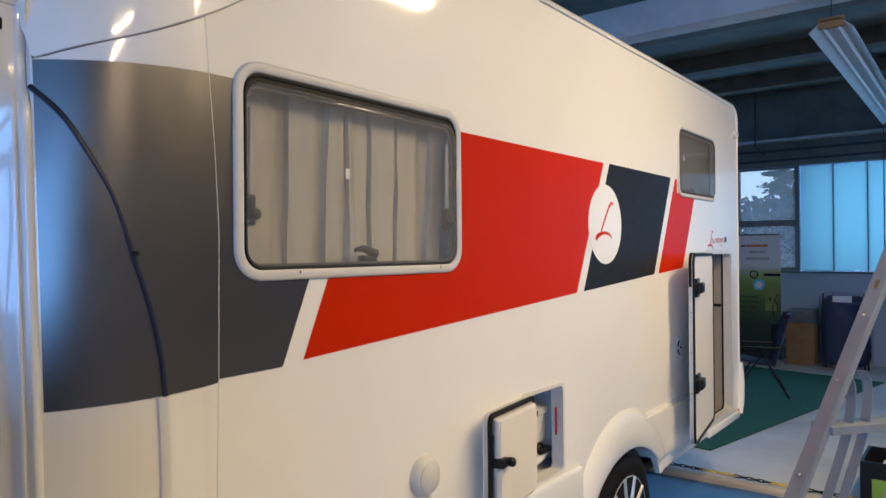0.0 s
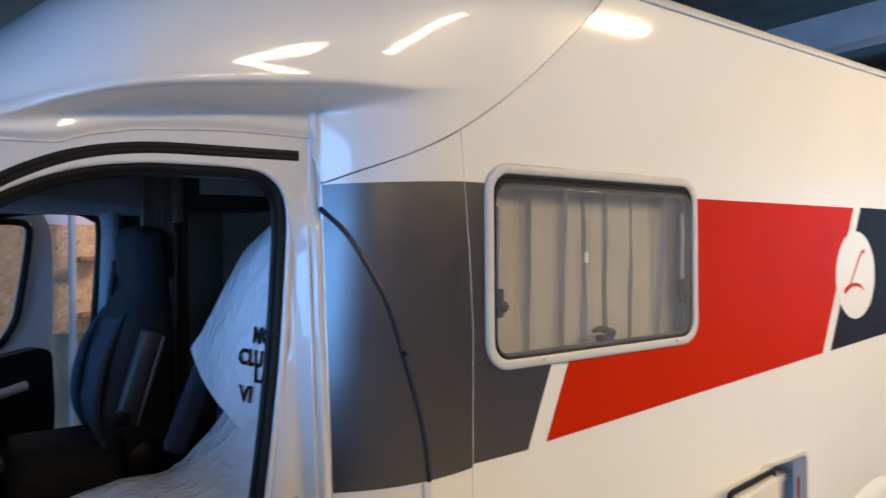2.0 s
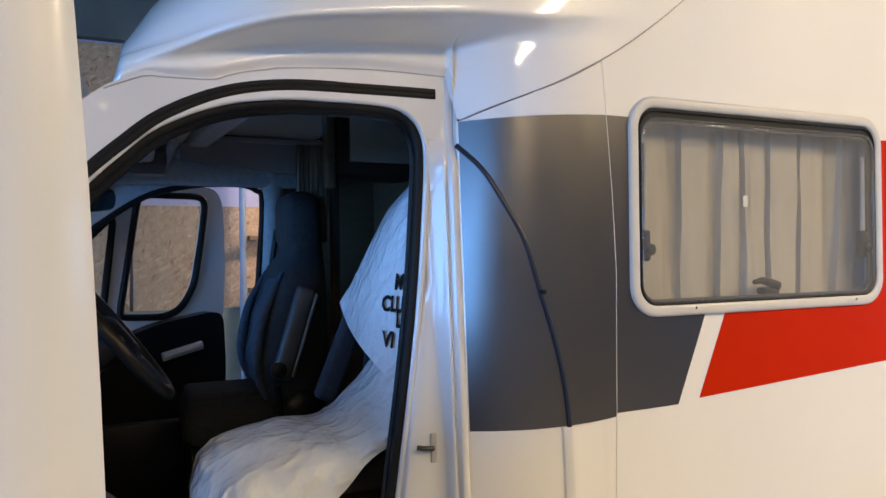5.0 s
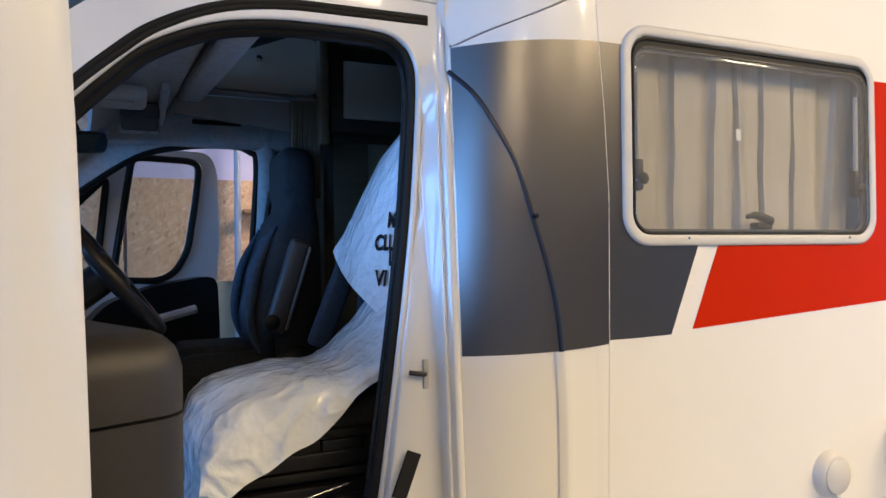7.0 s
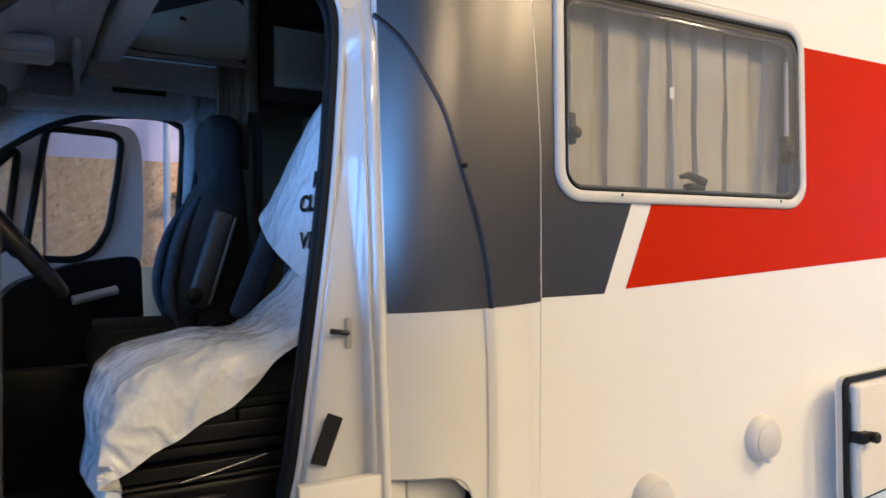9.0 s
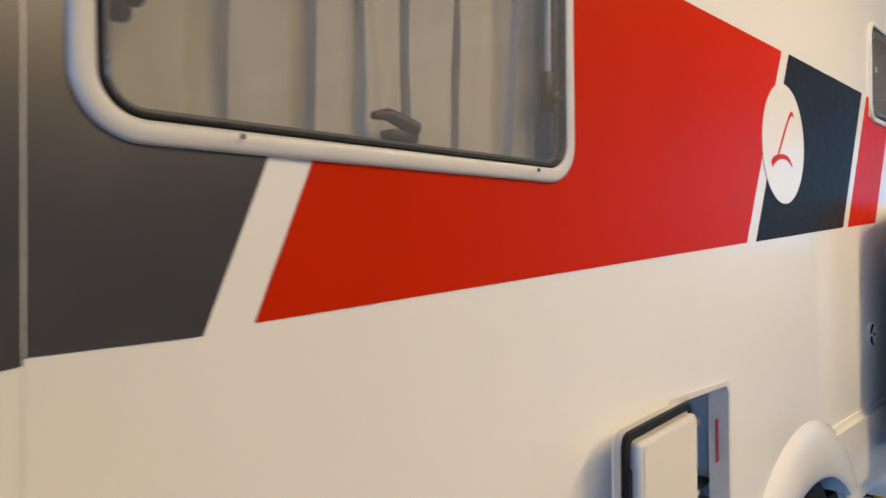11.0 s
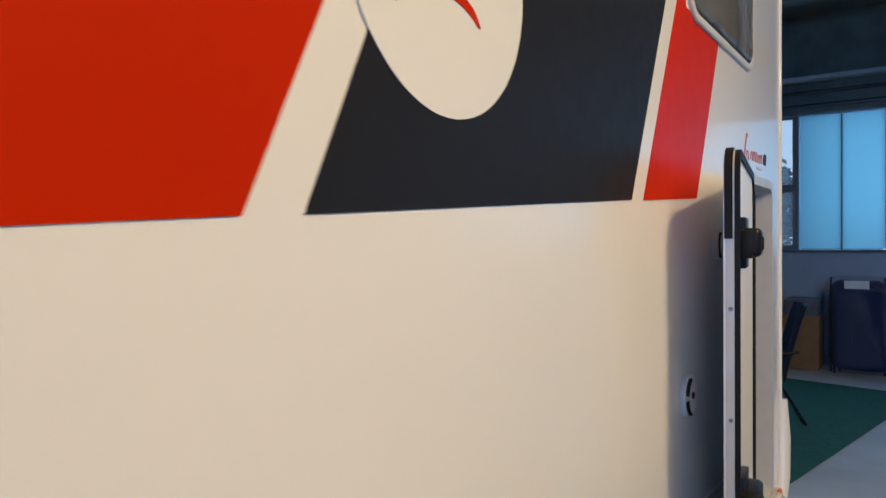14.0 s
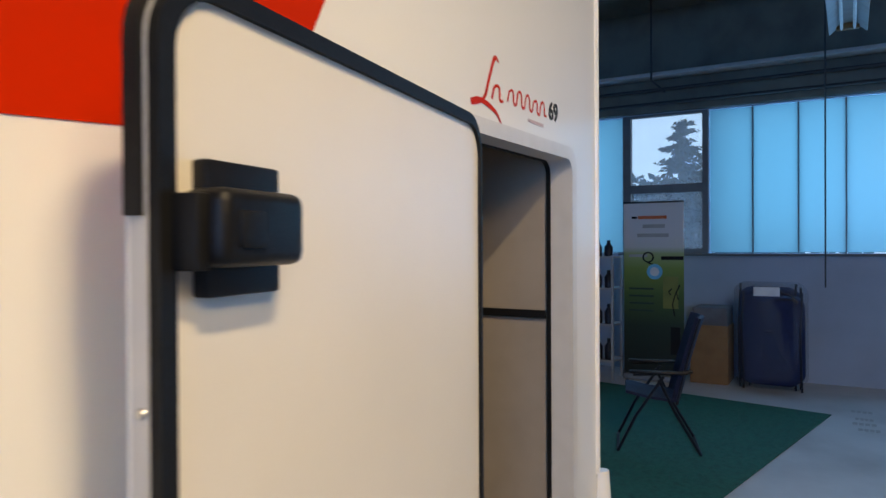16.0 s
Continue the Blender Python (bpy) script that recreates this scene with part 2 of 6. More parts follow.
def sheet_film(name, opacity, tint, scale, relief=0.2):
    m = bpy.data.materials.new(name)
    m.use_nodes = True
    nt = m.node_tree
    b = nt.nodes["Principled BSDF"]
    b.inputs["Base Color"].default_value, b.inputs["Roughness"].default_value = (*tint, 1), 0.13
    tr, mx = nt.nodes.new("ShaderNodeBsdfTransparent"), nt.nodes.new("ShaderNodeMixShader")
    mx.inputs[0].default_value = opacity
    tc = nt.nodes.new("ShaderNodeTexCoord")
    n = nt.nodes.new("ShaderNodeTexNoise")
    n.inputs["Scale"].default_value, n.inputs["Detail"].default_value = scale * 0.6, 4
    warp = nt.nodes.new("ShaderNodeVectorMath")
    warp.operation = "MULTIPLY_ADD"
    warp.inputs[1].default_value = (0.12, 0.12, 0.12)
    nt.links.new(tc.outputs["Object"], n.inputs[0])
    nt.links.new(n.outputs["Color"], warp.inputs[0])
    nt.links.new(tc.outputs["Object"], warp.inputs[2])
    v = nt.nodes.new("ShaderNodeTexVoronoi")
    v.inputs["Scale"].default_value = scale
    nt.links.new(warp.outputs[0], v.inputs[0])
    v2 = nt.nodes.new("ShaderNodeTexVoronoi")
    v2.inputs["Scale"].default_value = scale * 2.7
    nt.links.new(warp.outputs[0], v2.inputs[0])
    add = nt.nodes.new("ShaderNodeMath")
    add.operation = "MULTIPLY_ADD"
    add.inputs[1].default_value = 0.4
    nt.links.new(v2.outputs["Distance"], add.inputs[0])
    nt.links.new(v.outputs["Distance"], add.inputs[2])
    bp = nt.nodes.new("ShaderNodeBump")
    bp.inputs["Strength"].default_value, bp.inputs["Distance"].default_value = relief, 0.02
    nt.links.new(add.outputs[0], bp.inputs["Height"])
    nt.links.new(bp.outputs[0], b.inputs["Normal"])
    nt.links.new(tr.outputs[0], mx.inputs[1])
    nt.links.new(b.outputs[0], mx.inputs[2])
    nt.links.new(mx.outputs[0], nt.nodes["Material Output"].inputs[0])
    return m


def frosted():
    m = bpy.data.materials.new("frosted_profile_glass")
    m.use_nodes = True
    nt = m.node_tree
    nt.nodes.remove(nt.nodes["Principled BSDF"])
    t, g, mx = nt.nodes.new("ShaderNodeBsdfTranslucent"), nt.nodes.new("ShaderNodeBsdfGlossy"), nt.nodes.new("ShaderNodeMixShader")
    t.inputs[0].default_value, g.inputs["Roughness"].default_value = (0.31, 0.41, 0.4, 1), 0.25
    mx.inputs[0].default_value = 0.06
    nt.links.new(t.outputs[0], mx.inputs[1])
    nt.links.new(g.outputs[0], mx.inputs[2])
    nt.links.new(mx.outputs[0], nt.nodes["Material Output"].inputs[0])
    return m


M_OSB, M_FILM, M_FROST = osb(), sheet_film("translucent_plastic_film", 0.96, (0.88, 0.93, 0.98), 15, 0.3), frosted()


# ---------------- mesh helpers ----------------
def obj(name, bm, material, parent=None, label="", smooth=None):
    me = bpy.data.meshes.new(name)
    bmesh.ops.recalc_face_normals(bm, faces=bm.faces)
    if smooth is not None:
        for f in bm.faces:
            f.smooth = True
        for e in bm.edges:
            e.smooth = e.calc_face_angle(0) < radians(smooth)
    bm.to_mesh(me)
    bm.free()
    me.materials.append(material)
    ob = new(name, me)
    if parent is not None:
        ob.parent = parent
        ob.matrix_parent_inverse = parent.matrix_world.inverted() if parent.type != "EMPTY" else Matrix.Translation(parent.location).inverted()
    if label:
        tagged(ob, label)
    return ob


def part(name, bm, material, parent, label="", smooth=40):
    return obj(name, bm, material, parent, label, smooth)


def thing(name, at, label, category, group="", kind=""):
    e = new(name)
    e.empty_display_size = 0.1
    e.location = at
    return tagged(e, label, category, group, kind)


def single(name, bm, material, label, category, kind="", smooth=40, group=""):
    return tagged(obj(name, bm, material, None, "", smooth), label, category, group, kind)


def add_box(bm, a, b, bevel=0.0, seg=2, m=None):
    r = bmesh.ops.create_cube(bm, size=1.0)
    c = [(a[i] + b[i]) / 2 for i in range(3)]
    s = [abs(b[i] - a[i]) for i in range(3)]
    bmesh.ops.scale(bm, vec=s, verts=r["verts"])
    bmesh.ops.translate(bm, vec=c, verts=r["verts"])
    vs = r["verts"]
    if bevel:
        es = {e for v in vs for e in v.link_edges}
        o = bmesh.ops.bevel(bm, geom=list(es), offset=bevel, segments=seg, affect="EDGES", profile=0.5)
        vs = list({v for f in o["faces"] for v in f.verts} | {v for v in vs if v.is_valid})
    if m is not None:
        bmesh.ops.transform(bm, matrix=m, verts=vs)
    return bm


def box(a, b, bevel=0.0, seg=2, m=None):
    return add_box(bmesh.new(), a, b, bevel, seg, m)


def rrect(x0, z0, x1, z1, r, n=7):
    pts = []
    for cx, cz, a0 in ((x1 - r, z1 - r, 0), (x0 + r, z1 - r, 90), (x0 + r, z0 + r, 180), (x1 - r, z0 + r, 270)):
        for i in range(n + 1):
            a = radians(a0 + 90 * i / n)
            pts.append((cx + r * math.cos(a), cz + r * math.sin(a)))
    return pts


def plate(outer, holes, y0, y1, bm=None):
    """A slab in the xz plane between y0 (front) and y1, with holes through it."""
    from mathutils.geometry import tessellate_polygon
    bm = bm or bmesh.new()
    loops = [outer, *holes]
    tris = tessellate_polygon([[Vector((x, z, 0)) for x, z in l] for l in loops])
    flat = [p for l in loops for p in l]
    fr = [bm.verts.new((x, y0, z)) for x, z in flat]
    bk = [bm.verts.new((x, y1, z)) for x, z in flat]
    for t in tris:
        try:
            bm.faces.new([fr[i] for i in t])
            bm.faces.new([bk[i] for i in reversed(t)])
        except ValueError:
            pass
    k = 0
    for l in loops:
        n = len(l)
        for i in range(n):
            a, b = k + i, k + (i + 1) % n
            bm.faces.new((fr[a], fr[b], bk[b], bk[a]))
        k += n
    return bm


def tube(points, r, n=8, bm=None, closed=False, caps=True):
    bm = bm or bmesh.new()
    P = [Vector(p) for p in points]
    rad = r if isinstance(r, (list, tuple)) else [r] * len(P)
    rings, up = [], None
    for i, p in enumerate(P):
        a = P[i - 1] if i or closed else P[i]
        b = P[(i + 1) % len(P)] if i < len(P) - 1 or closed else P[i]
        d = (b - a).normalized()
        if up is None:
            up = Vector((0, 0, 1)) if abs(d.z) < 0.9 else Vector((1, 0, 0))
        s = d.cross(up).normalized()
        up = s.cross(d).normalized()
        rings.append([bm.verts.new(p + rad[i] * (math.cos(2 * math.pi * k / n) * s + math.sin(2 * math.pi * k / n) * up)) for k in range(n)])
    m = len(rings)
    for i in range(m if closed else m - 1):
        q, w = rings[i], rings[(i + 1) % m]
        for k in range(n):
            bm.faces.new((q[k], q[(k + 1) % n], w[(k + 1) % n], w[k]))
    if caps and not closed:
        bm.faces.new(rings[0])
        bm.faces.new(list(reversed(rings[-1])))
    return bm


def lathe(profile, n=32, m=None, bm=None):
    """profile of (radius, height) turned round z."""
    bm = bm or bmesh.new()
    rings = []
    for r, h in profile:
        rings.append([bm.verts.new((r * math.cos(2 * math.pi * k / n), r * math.sin(2 * math.pi * k / n), h)) for k in range(n)])
    for a, b in zip(rings, rings[1:]):
        for k in range(n):
            bm.faces.new((a[k], a[(k + 1) % n], b[(k + 1) % n], b[k]))
    if profile[0][0] > 1e-4:
        bm.faces.new(list(reversed(rings[0])))
    if profile[-1][0] > 1e-4:
        bm.faces.new(rings[-1])
    bmesh.ops.remove_doubles(bm, verts=bm.verts, dist=1e-6)
    if m is not None:
        bmesh.ops.transform(bm, matrix=m, verts=bm.verts)
    return bm


def sheet(rows, thick=0.0, bm=None):
    """A skin over rows of points; thick: a second skin behind it along y."""
    bm = bm or bmesh.new()
    g = [[bm.verts.new(p) for p in row] for row in rows]
    for a, b in zip(g, g[1:]):
        for k in range(len(a) - 1):
            bm.faces.new((a[k], a[k + 1], b[k + 1], b[k]))
    if thick:
        bmesh.ops.recalc_face_normals(bm, faces=bm.faces)
        bmesh.ops.solidify(bm, geom=list(bm.faces), thickness=thick)
    return bm


def interp(x, xs, ys):
    return float(np.interp(x, xs, ys))


def smooth(a, b, x):
    t = min(1, max(0, (x - a) / (b - a)))
    return t * t * (3 - 2 * t)


def spline(pts, n=6):
    """Catmull-Rom through the points."""
    P = [np.array(p, float) for p in pts]
    P = [2 * P[0] - P[1], *P, 2 * P[-1] - P[-2]]
    out = []
    for i in range(1, len(P) - 2):
        for k in range(n):
            t = k / n
            a, b, c, d = P[i - 1 : i + 3]
            out.append(tuple(0.5 * (2 * b + (c - a) * t + (2 * a - 5 * b + 4 * c - d) * t * t + (3 * b - a - 3 * c + d) * t**3)))
    out.append(tuple(P[-2]))
    return out


def word(name, text, size, m, material, parent, label="", depth=0.0008, bold=0.0):
    c = bpy.data.curves.new(name, "FONT")
    c.body, c.size, c.extrude, c.offset = text, size, depth, bold
    c.align_x = "CENTER"
    tmp = bpy.data.objects.new(name, c)
    scene.collection.objects.link(tmp)
    dg = bpy.context.evaluated_depsgraph_get()
    me = bpy.data.meshes.new_from_object(tmp.evaluated_get(dg))
    bpy.data.objects.remove(tmp)
    me.materials.clear()
    me.materials.append(material)
    me.transform(m)
    ob = new(name, me)
    ob.parent = parent
    ob.matrix_parent_inverse = Matrix.Translation(parent.location).inverted()
    if label:
        tagged(ob, label)
    return ob


# ---------------- the hall ----------------
single("floor", box((4.3, -14, -0.2), (11.07, 3.5, 0.0)), M_FLOOR, "grey-white painted concrete workshop floor", "floor", "structure")
# this half is kept dark so that less light bounces onto the motorhome
single("floor", box((-10, -14, -0.2), (4.3, 3.5, 0.0)), M_CONC, "workshop floor out of view, darkened to cut bounced light", "floor", "structure")
single("wall_front", plate([(-3.7, 0), (14.2, 0), (14.2, 4.4), (-3.7, 4.4)], [[(-3.2, 1.05), (2.5, 1.05), (2.5, 3.6), (-3.2, 3.6)], [(3.9, 0.02), (8.1, 0.02), (8.1, 4.15), (3.9, 4.15)]], 0, 0.2), M_HALL, "white painted hall wall with a glazed strip and an open gate", "wall", "structure", None).matrix_world = pose(-10.2, 0, 0, 0, 0, -90)
window_4 = thing("window_4", (-10.1, 0.35, 1.05), "tall glazing strip of the front wall", "window", kind="structure")
for k in range(1, 5):
    part("mullion", box((-10.1, -2.5 + 1.16 * k - 0.04, 1.05), (-10.02, -2.5 + 1.16 * k + 0.04, 3.6)), M_PIPE, window_4)
part("transom", box((-10.1, -2.5, 2.75), (-10.02, 3.2, 2.82)), M_PIPE, window_4)
single("backdrop", box((-13.1, -20, -0.1), (-13, 7, 6)), M_GATE, "bright daylight before the hall", "backdrop", "structure")
single("wall_right", box((-10, -14.2, 0), (11.3, -14.0, 4.4)), M_HALL, "white painted hall wall", "wall", "structure")
wall_side = single("wall_side", box((-10, 3.5, 0), (11.3, 3.7, 4.4)), M_LILAC, "lilac painted hall wall faced with chipboard", "wall", "structure")
for i, (xa, xb, zt) in enumerate([(-3.75, -2.52, 3.2), (-2.5, -1.17, 3.2), (-1.15, 0.08, 2.18), (0.1, 1.33, 2.18), (1.35, 2.6, 2.18)]):
    part("board", box((xa, 3.47, 0.02), (xb, 3.497, zt), 0.002, 1), M_OSB, wall_side, "coarse chipboard sheet")
part("board", box((-1.6, 3.435, 0.02), (0.2, 3.468, 1.5), 0.002, 1), mat("grey_green_panel", (0.2, 0.22, 0.17), 0.7), wall_side, "grey-green lower panel")
# shade under the roof, put before the wall as a dark strip
single("upper_wall_shade", box((-10, 3.42, 3.22), (11.0, 3.498, 4.25)), M_CEIL, "upper wall strip, dark with shade put into its colour", "wall", "structure")

# rear wall with a long glazed strip
YF0, YF1 = -5.95, 0.815
holes = [[(-YF1, 1.395), (-YF0, 1.395), (-YF0, 3.045), (-YF1, 3.045)], [(-1.8, 1.395), (-0.825, 1.395), (-0.825, 3.045), (-1.8, 3.045)], [(-3.4, 1.395), (-1.81, 1.395), (-1.81, 3.045), (-3.4, 3.045)]]
wr = plate([(-3.5, 0), (14, 0), (14, 4.4), (-3.5, 4.4)], holes, 0, 0.2)
# darker and bluer than the other walls: dim daylight put into the paint colour
single("wall_rear", wr, mat("rear_wall_blue_shade", (0.35, 0.41, 0.5), 0.85, var=0.06, scale=1.1, bump=0.15, bscale=60), "white painted wall under a glazed strip, bluish shade put into its colour", "wall", "structure").matrix_world = pose(11.07, 0, 0, 0, 0, -90)
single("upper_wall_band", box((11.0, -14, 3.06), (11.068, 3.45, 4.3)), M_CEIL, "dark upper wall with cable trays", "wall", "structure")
window_1 = thing("window_1", (11.1, -2.6, 1.4), "tall pale blue frosted glazing strip", "window", kind="structure")
ys = [0.815, 0.356, -0.1, -0.55, -1.0, -1.45, -1.9, -2.35, -2.8, -3.25, -3.7, -4.15, -4.6, -5.05, -5.5, -5.95]
for a, b in zip(ys, ys[1:]):
    part("pane", box((11.12, b + 0.004, 1.405), (11.13, a - 0.004, 3.04)), M_FROST, window_1).visible_shadow = False
    part("mullion", box((11.09, b - 0.006, 1.395), (11.16, b + 0.006, 3.045)), M_WFRAME, window_1)
part("sill", box((11.0, YF0, 1.365), (11.1, 1.85, 1.393), 0.004), M_WFRAME, window_1)
window_2 = thing("window_2", (11.1, 2.6, 1.4), "pale frosted glazing beside the casement", "window", kind="structure")
for a, b in ((3.4, 2.9), (2.9, 2.35), (2.35, 1.81)):
    part("pane", box((11.12, b + 0.004, 1.405), (11.13, a - 0.004, 3.04)), M_FROST, window_2).visible_shadow = False
    part("mullion", box((11.09, b - 0.006, 1.395), (11.16, b + 0.006, 3.045)), M_WFRAME, window_2)
window_3 = thing("window_3", (11.1, 1.3, 1.4), "grey framed casement window with clear panes", "window", kind="structure")
fr = plate(rrect(-1.8, 1.395, -0.825, 3.045, 0.005, 1), [rrect(-1.71, 2.205, -0.885, 3.02, 0.005, 1), rrect(-1.71, 1.45, -0.885, 2.11, 0.005, 1)], -0.02, 0.06)
o = part("window_frame", fr, M_WFRAME, window_3)
o.matrix_parent_inverse = Matrix()
o.parent = None
o.matrix_world = pose(11.07, 0, 0, 0, 0, -90)
o.parent, o.matrix_parent_inverse = window_3, Matrix.Translation(window_3.location).inverted()
for za, zb in ((2.205, 3.02), (1.45, 2.11)):
    part("pane", box((11.1, 0.885, za), (11.105, 1.71, zb)), M_DUSTY, window_3).visible_shadow = False
single("backdrop", box((30, -14, -4), (30.1, 22, 16)), M_SKY, "pale overcast sky", "backdrop", "structure")

# ceiling with purlins, joined
bm = box((-10, -14, 4.25), (11.07, 3.5, 4.4))
single("ceiling", bm, M_CEIL, "dark blue-grey sheet metal hall roof", "ceiling", "structure")
for x in (-5.5, -4, -2.5, -1, 0.5, 2.0, 3.5, 6.38, 8.12, 9.6):
    single("purlin", box((x, -14, 4.05), (x + 0.22, 3.5, 4.249), 0.01, 1), M_PURLIN, "brown timber roof purlin", "purlin", "structure")
single("beam", box((5.1, -14, 3.72), (5.36, 3.42, 4.02), 0.015), M_BEAM, "pale concrete cross beam", "beam", "structure")
for yy, zz in ((0, 3.3), (0, 3.14)):
    single("conduit", tube([(10.9, -7.9, zz), (10.9, 3.4, zz)], 0.02), M_PIPE, "dark conduit along the wall", "pipe", "structure")
single("cable_tray", box((10.7, -7.9, 3.42), (10.92, 3.4, 3.46), 0.004), M_GREYP, "grey perforated cable tray", "tray", "structure")


def lamp(at, lit, L=0.33):
    t = thing("ceiling_lamp", at, "hanging twin-tube fluorescent lamp, " + ("lit" if lit else "switched off"), "lamp", "workshop lamps")
    x, y, z = at
    rows = []
    for xx in (x - L, x + L):
        rows.append([(xx, y - 0.15, z - 0.05), (xx, y - 0.06, z + 0.03), (xx, y + 0.06, z + 0.03), (xx, y + 0.15, z - 0.05)])
    part("reflector", sheet(rows, 0.008), M_GREYP, t, "white enamelled reflector")
    for yy in (-0.05, 0.05):
        part("tube", tube([(x - L + 0.03, y + yy, z - 0.02), (x + L - 0.03, y + yy, z - 0.02)], 0.013, 10), M_GLOW if lit else M_WHITE, t)
    for xx in (x - L + 0.03, x + L - 0.03):
        part("end_cap", box((xx - 0.03, y - 0.09, z - 0.03), (xx + 0.03, y + 0.09, z + 0.05), 0.008), M_CARD if not lit else M_GREYP, t)
        part("hanger", tube([(xx, y, z + 0.05), (xx, y, 4.25)], 0.004, 6), M_PIPE, t)
    return t


# fixtures for all of these, the two added fill lamps included
for p, long, turn in zip(LAMPS, LAMP_LONG, LAMP_TURN):
    lamp(p, True, long / 2 + 0.05).rotation_euler[2] = radians(turn)
lamp((7.33, -0.57, 3.43), False, 2.48)

# conifer outside
TX, TY, TOP = 22.0, 3.3, 4.85
tree = thing("conifer_tree", (TX, TY, -3), "dark conifer outside the window", "tree")
part("trunk", tube([(TX, TY, -3), (TX, TY, 1), (TX, TY, TOP - 0.1)], [0.2, 0.13, 0.02]), M_BARK, tree)
rng = random.Random(4)
bm = bmesh.new()


def sprig(c, d, w, s):
    q = [bm.verts.new(c - w * s), bm.verts.new(c + w * s), bm.verts.new(c + d * s), bm.verts.new(c + Vector((0, 0, s * 0.4)))]
    bm.faces.new((q[0], q[1], q[2]))
    bm.faces.new((q[0], q[2], q[3]))
    bm.faces.new((q[1], q[3], q[2]))


# boughs in loose whorls, each with its sprigs; some are missing or longer than the rest
h = 0.15
while h < 7.4:
    for k in range(7):
        if rng.random() < 0.14:
            continue
        a = rng.random() * 6.283
        reach = (0.12 + 0.44 * h**0.92) * rng.uniform(0.6, 1.2)
        rise = rng.uniform(-0.15, 0.4)
        n = int(14 + 46 * reach)
        for i in range(n):
            u = (i + rng.random()) / n
            r = reach * u
            c = Vector((TX + r * math.cos(a), TY + r * math.sin(a), TOP - h + rise * r - 0.22 * r * r / max(reach, 0.3)))
            c += Vector((rng.uniform(-1, 1), rng.uniform(-1, 1), rng.uniform(-0.8, 0.5))) * (0.05 + 0.09 * reach * (1 - 0.5 * u))
            d = Vector((math.cos(a) + rng.uniform(-0.9, 0.9), math.sin(a) + rng.uniform(-0.9, 0.9), rng.uniform(-0.6, 0.5))).normalized()
            sprig(c, d, d.orthogonal().normalized() * 0.35, rng.uniform(0.06, 0.14))
    h += 0.11 + 0.02 * h
part("crown", bm, M_LEAF, tree)
bm = bmesh.new()
for i in range(9000):
    c = Vector((20 + rng.random() * 4, -1 + rng.random() * 9, -1 + 4.3 * rng.random() ** 0.9))
    s = 0.08 + 0.09 * rng.random()
    d = Vector((rng.uniform(-1, 1), rng.uniform(-1, 1), rng.uniform(-1, 1))).normalized() * s
    w = d.orthogonal().normalized() * s * 0.6
    bm.faces.new([bm.verts.new(c - d), bm.verts.new(c + w), bm.verts.new(c + d), bm.verts.new(c - w)])
single("hedge", bm, M_LEAF, "loose green hedge outside the casement", "hedge", "stuff", None)

# ---------------- the motorhome ----------------
rv = thing("motorhome", (2.0, 1.1, 0), "white motorhome with red and anthracite side graphics, doors open", "motorhome")
XR = 4.5
YB = 2.25
CAPX = [-0.39, -0.327, -0.167, 0.008, 0.199, 0.409, 0.53]
CAPZ = [2.172, 2.2, 2.265, 2.363, 2.505, 2.69, 2.825]
cap_line = spline(list(zip(CAPX, CAPZ)), 6)


def seam_x(z):
    return interp(z, [0.4, 1.0, 1.45, 1.8, 2.0, 2.18, 2.4], [-0.065, -0.05, -0.04, -0.036, -0.046, -0.06, -0.08])


def cap_z(x):
    return interp(x, [p[0] for p in cap_line], [p[1] for p in cap_line])


def panel_y(x, z):
    s = max(0.0, (-0.04 - x) / 0.35)
    return (0.1 + 0.045 * min(1.2, max(-0.6, (z - 1.42) / 0.74))) * s**2.5


# side wall with its openings
arch = [(2.33 - 0.53 * math.cos(radians(a)), 0.34 + 0.42 * math.sin(radians(a))) for a in range(16, 165, 8)]
CORNER = [(XR - 0.06 - 0.11 + 0.11 * math.cos(radians(a)), 2.69 + 0.11 * math.sin(radians(a))) for a in range(0, 91, 10)]
outer = [(XR - 0.06, 0.52)] + CORNER + [(0.51, 2.80)]
outer += [(x, z) for x, z in reversed(cap_line) if 2.36 < z < 2.79]
outer += [(-0.07, 2.315)]
outer += [(seam_x(z), z) for z in (2.18, 2.1, 2.0, 1.9, 1.8, 1.6, 1.45, 1.2, 1.0, 0.7, 0.45)]
outer += [(1.79, 0.45)] + arch + [(2.9, 0.5)]
W1, W2 = (0.003, 1.679, 0.941, 2.237), (3.145, 2.072, 3.905, 2.51)
SV, GA = (1.33, 0.79, 1.686, 1.18), (3.66, 0.56, 4.272, 1.747)
holes = [rrect(W1[0] + 0.008, W1[1] + 0.008, W1[2] - 0.008, W1[3] - 0.008, 0.07), rrect(W2[0] + 0.008, W2[1] + 0.008, W2[2] - 0.008, W2[3] - 0.008, 0.07),
         rrect(SV[0] + 0.012, SV[1] + 0.012, SV[2] - 0.012, SV[3] - 0.012, 0.02), rrect(GA[0] + 0.012, GA[1] + 0.012, GA[2] - 0.012, GA[3] - 0.012, 0.04)]
part("side_wall", plate(outer, holes, 0.0, 0.03), M_WALL, rv, "smooth white side sheet", None)

